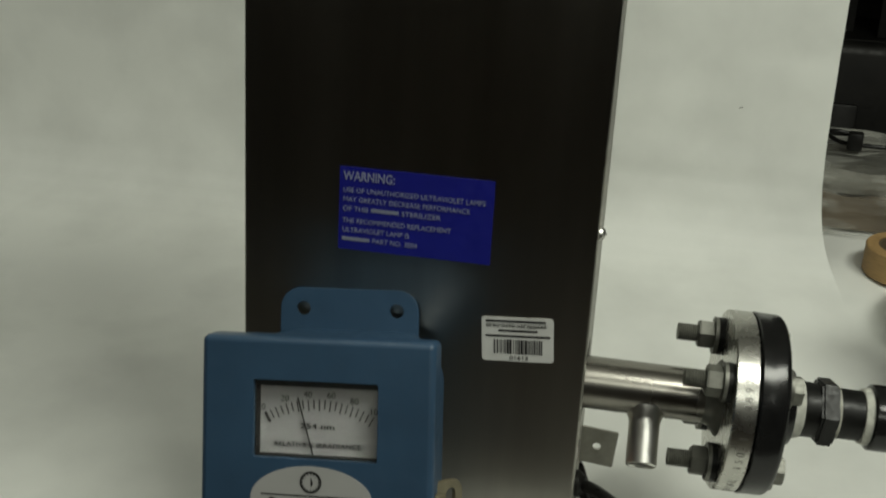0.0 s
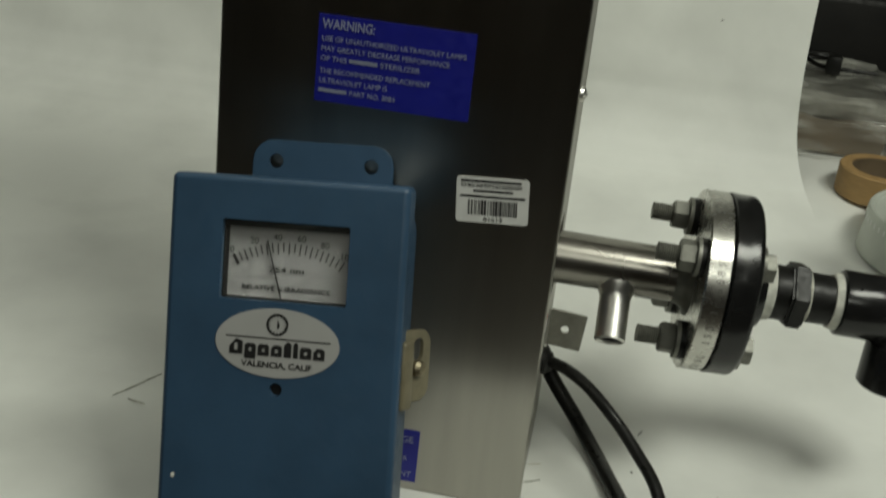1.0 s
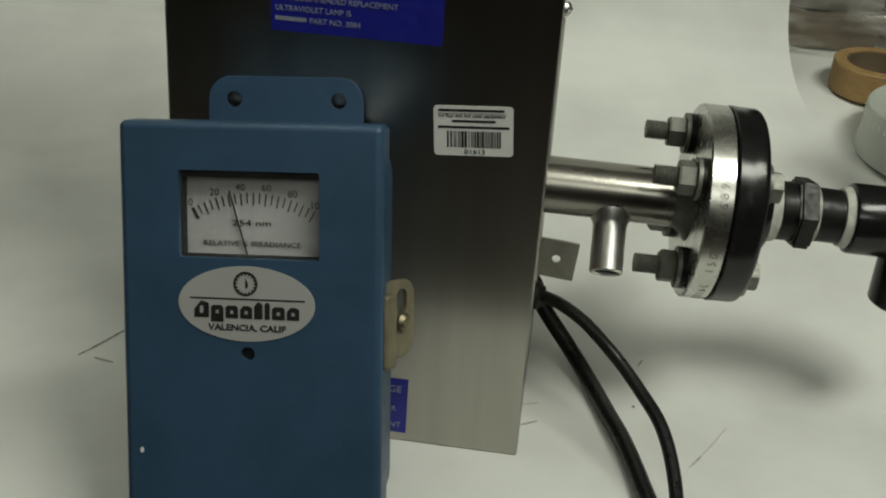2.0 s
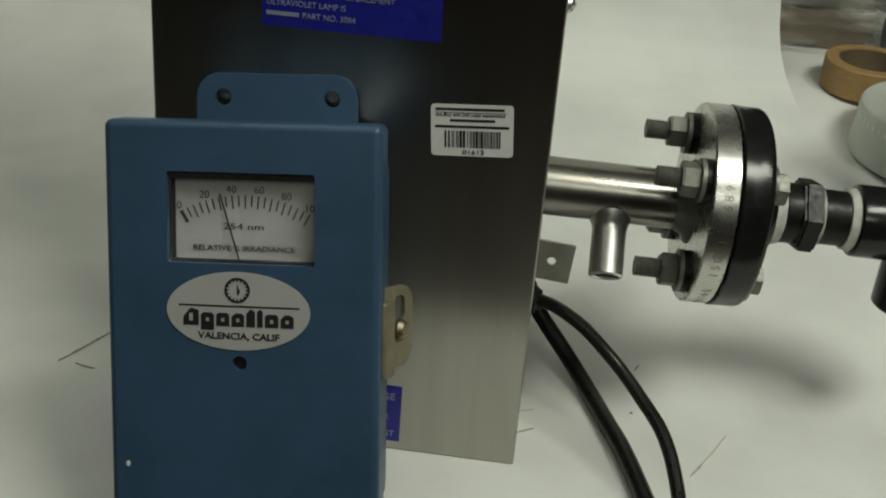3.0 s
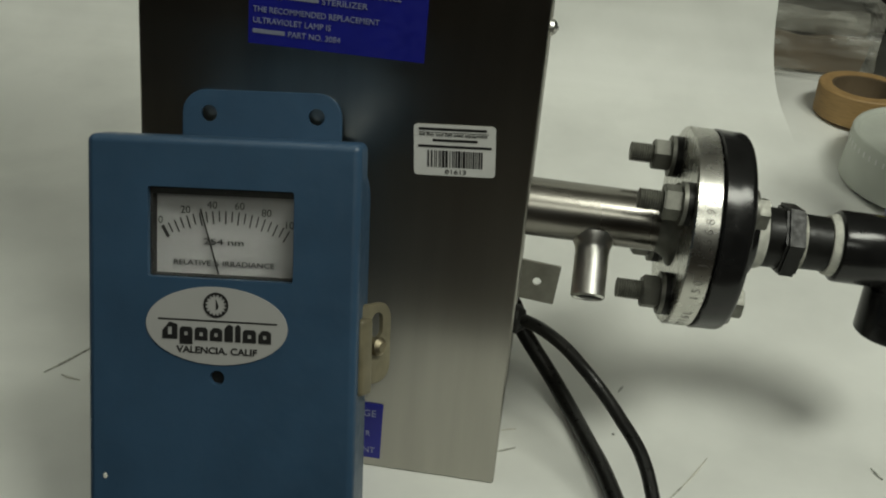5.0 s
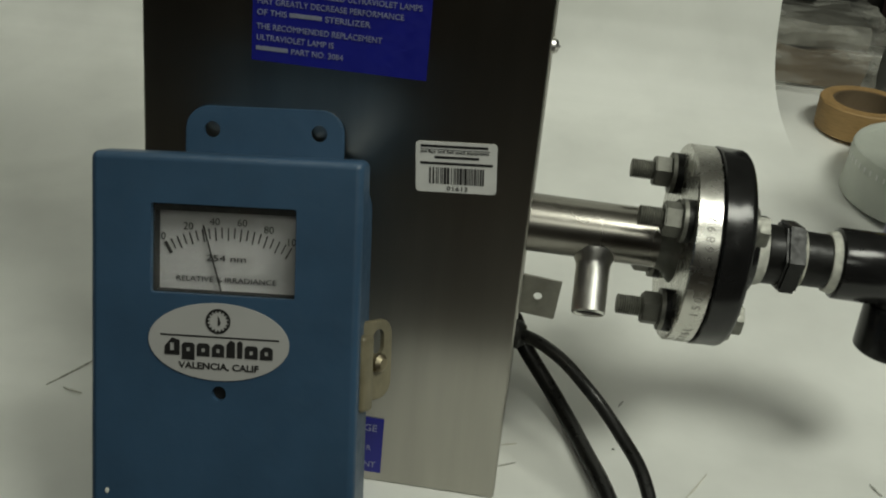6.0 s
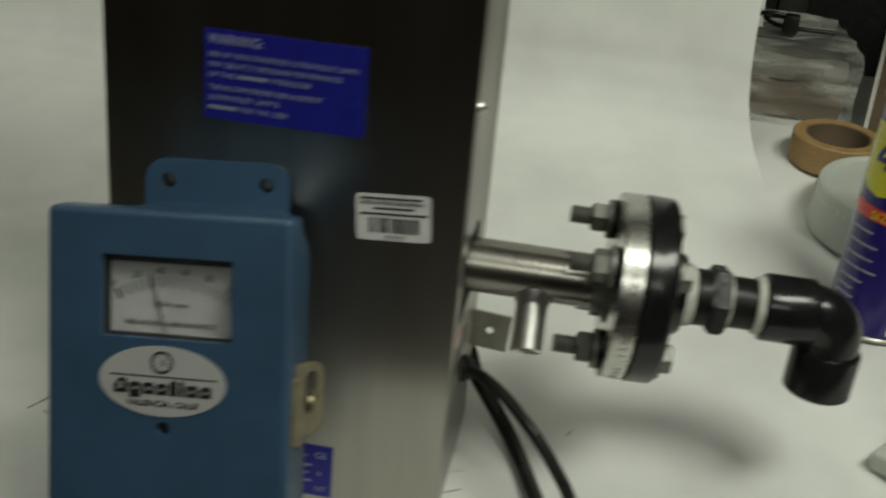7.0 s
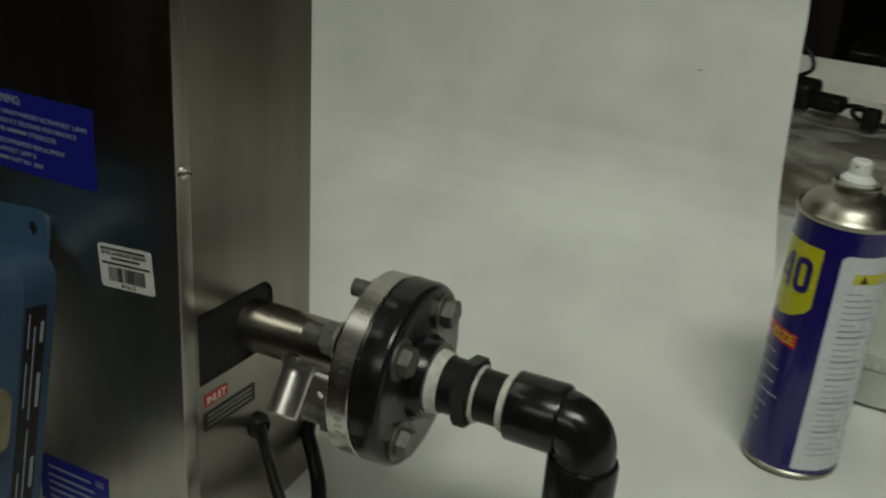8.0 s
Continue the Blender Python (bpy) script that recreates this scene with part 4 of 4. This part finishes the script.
def scuff(points, width, mat, label):
    """A flat pencil-thin mark on the paper: tapers at both ends."""
    pts = [Vector(p) for p in points]
    bm = bmesh.new()
    rows = []
    for k, p in enumerate(pts):
        d = (pts[min(k + 1, len(pts) - 1)] - pts[max(k - 1, 0)]).normalized()
        up = Vector((0, -1, 0)) if p.z > 0.10 else Vector((0, 0, 1))
        w = width * (0.25 if k in (0, len(pts) - 1) else 1.0)
        sd = d.cross(up) * w
        rows.append([bm.verts.new(p + sd + up * 0.0012), bm.verts.new(p - sd + up * 0.0012), bm.verts.new(p - sd + up * 0.0004), bm.verts.new(p + sd + up * 0.0004)])
    for a, b in zip(rows[:-1], rows[1:]):
        for k in range(4):
            bm.faces.new((a[k], a[(k + 1) % 4], b[(k + 1) % 4], b[k]))
    part("scuff_mark", bm, mat, bpy.data.objects["paper_sweep"], label)


SCUFF = material("pencil_scuff", (0.60, 0.60, 0.55), 0.7, 0, 0.3, 300)
GREY_MARK = material("grey_scuff", (0.42, 0.42, 0.39), 0.7, 0, 0.3, 300)
PALE_MARK = material("pale_stain", (0.68, 0.67, 0.60), 0.7, 0, 0.15, 120)
scuff([(-0.280, 0.045, 0), (-0.274, 0.058, 0), (-0.269, 0.070, 0), (-0.262, 0.086, 0)], 0.0005, SCUFF, "thin grey scuff")
scuff([(-0.269, 0.045, 0), (-0.264, 0.0435, 0), (-0.256, 0.042, 0)], 0.0007, PALE_MARK, "faint scuff")
scuff([(0.1005, 0.011, 0), (0.104, 0.017, 0), (0.108, 0.024, 0)], 0.0006, SCUFF, "thin grey scuff")
scuff([(0.108, 0.024, 0), (0.116, 0.039, 0), (0.124, 0.056, 0)], 0.0005, PALE_MARK, "faint scuff")
scuff([(0.1065, 0.5715, 0.2208), (0.1085, 0.5715, 0.2216), (0.1105, 0.5715, 0.2222)], 0.0006, GREY_MARK, "small dark speck")
scuff([(0.137, 0.556, 0.112), (0.140, 0.560, 0.122), (0.143, 0.564, 0.132)], 0.0022, PALE_MARK, "pale brown stain")
scuff([(0.071, 0.113, 0.0028), (0.0725, 0.116, 0.0035), (0.074, 0.118, 0.0042)], 0.0007, GREY_MARK, "small dark speck")

# finer marks on the covering
scuff([(0.0000, 0.0310, 0), (0.0050, 0.0340, 0), (0.0110, 0.0380, 0)], 0.0004, SCUFF, "faint scuff")
scuff([(0.0010, 0.0540, 0), (0.0050, 0.0560, 0), (0.0100, 0.0580, 0)], 0.0004, PALE_MARK, "faint scuff")
scuff([(0.2220, 0.0710, 0), (0.2240, 0.0660, 0), (0.2270, 0.0600, 0)], 0.0005, SCUFF, "thin grey scuff")
scuff([(0.0680, 0.0680, 0), (0.0680, 0.0680, 0), (0.0690, 0.0670, 0)], 0.0008, GREY_MARK, "small grey speck")
scuff([(0.0720, 0.1710, 0), (0.0730, 0.1700, 0), (0.0750, 0.1680, 0)], 0.0012, PALE_MARK, "small grey speck")
scuff([(0.2260, 0.2110, 0), (0.2280, 0.2090, 0), (0.2290, 0.2080, 0)], 0.001, PALE_MARK, "small grey speck")

# dark clutter of the shop behind, its gloom put into the colours
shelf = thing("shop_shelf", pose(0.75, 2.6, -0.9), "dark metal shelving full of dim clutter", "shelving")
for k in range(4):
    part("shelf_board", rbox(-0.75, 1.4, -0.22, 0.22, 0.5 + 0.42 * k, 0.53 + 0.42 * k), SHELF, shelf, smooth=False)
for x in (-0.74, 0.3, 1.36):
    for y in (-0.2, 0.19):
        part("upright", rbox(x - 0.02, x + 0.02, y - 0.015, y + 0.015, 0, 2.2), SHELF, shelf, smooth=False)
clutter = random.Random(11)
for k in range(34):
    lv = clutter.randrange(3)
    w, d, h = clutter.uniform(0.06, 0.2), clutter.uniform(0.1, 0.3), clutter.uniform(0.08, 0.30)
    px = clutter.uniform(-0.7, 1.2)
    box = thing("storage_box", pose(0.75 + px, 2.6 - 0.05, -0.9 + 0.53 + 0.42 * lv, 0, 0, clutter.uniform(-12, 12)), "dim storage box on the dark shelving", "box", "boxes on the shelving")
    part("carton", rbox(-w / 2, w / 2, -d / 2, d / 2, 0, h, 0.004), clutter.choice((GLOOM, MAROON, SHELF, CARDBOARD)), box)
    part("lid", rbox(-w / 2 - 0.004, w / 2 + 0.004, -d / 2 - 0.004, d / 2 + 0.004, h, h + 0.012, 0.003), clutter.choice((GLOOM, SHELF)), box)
tagged(part("maroon_panel", rbox(-0.088, -0.017, 1.85, 1.88, -0.9, 1.2, 0.004), MAROON, None), "dark maroon partition panel standing behind the bench", "panel", kind="structure")


def office_chair(m):
    """A dark task chair: only its arm rests and back rise into view."""
    ob = thing("office_chair", m, "black padded office chair standing behind the bench", "chair")
    part("seat", rbox(-0.24, 0.24, -0.23, 0.23, 0.50, 0.58, 0.03, 4), SHELF, ob)
    part("backrest", rbox(-0.20, 0.20, 0.24, 0.29, 0.66, 1.02, 0.024, 4), SHELF, ob)
    part("back_post", rbox(-0.03, 0.03, 0.225, 0.245, 0.50, 0.90, 0.005), SHELF, ob)
    part("gas_column", lathe([(0, 0.08), (0.03, 0.08), (0.03, 0.30), (0.02, 0.30), (0.02, 0.505), (0, 0.505)], 24), SHELF, ob)
    for k in range(5):
        part("foot", rbox(0.0, 0.30, -0.022, 0.022, 0.0, 0.10, 0.012, 3), SHELF, ob, "", pose(0, 0, 0, 0, 0, 72 * k))
    for sx in (-1, 1):
        part("arm_post", rbox(sx * 0.27 - 0.02, sx * 0.27 + 0.02, -0.03, 0.03, 0.52, 0.945, 0.006), SHELF, ob)
        part("arm_pad", rbox(sx * 0.27 - 0.056, sx * 0.27 + 0.056, -0.13, 0.13, 0.94, 0.978, 0.016, 4), BLACK, ob, "rounded black arm rest")
    return ob


office_chair(pose(0.395, 1.58, -0.9, 0, 0, 0))
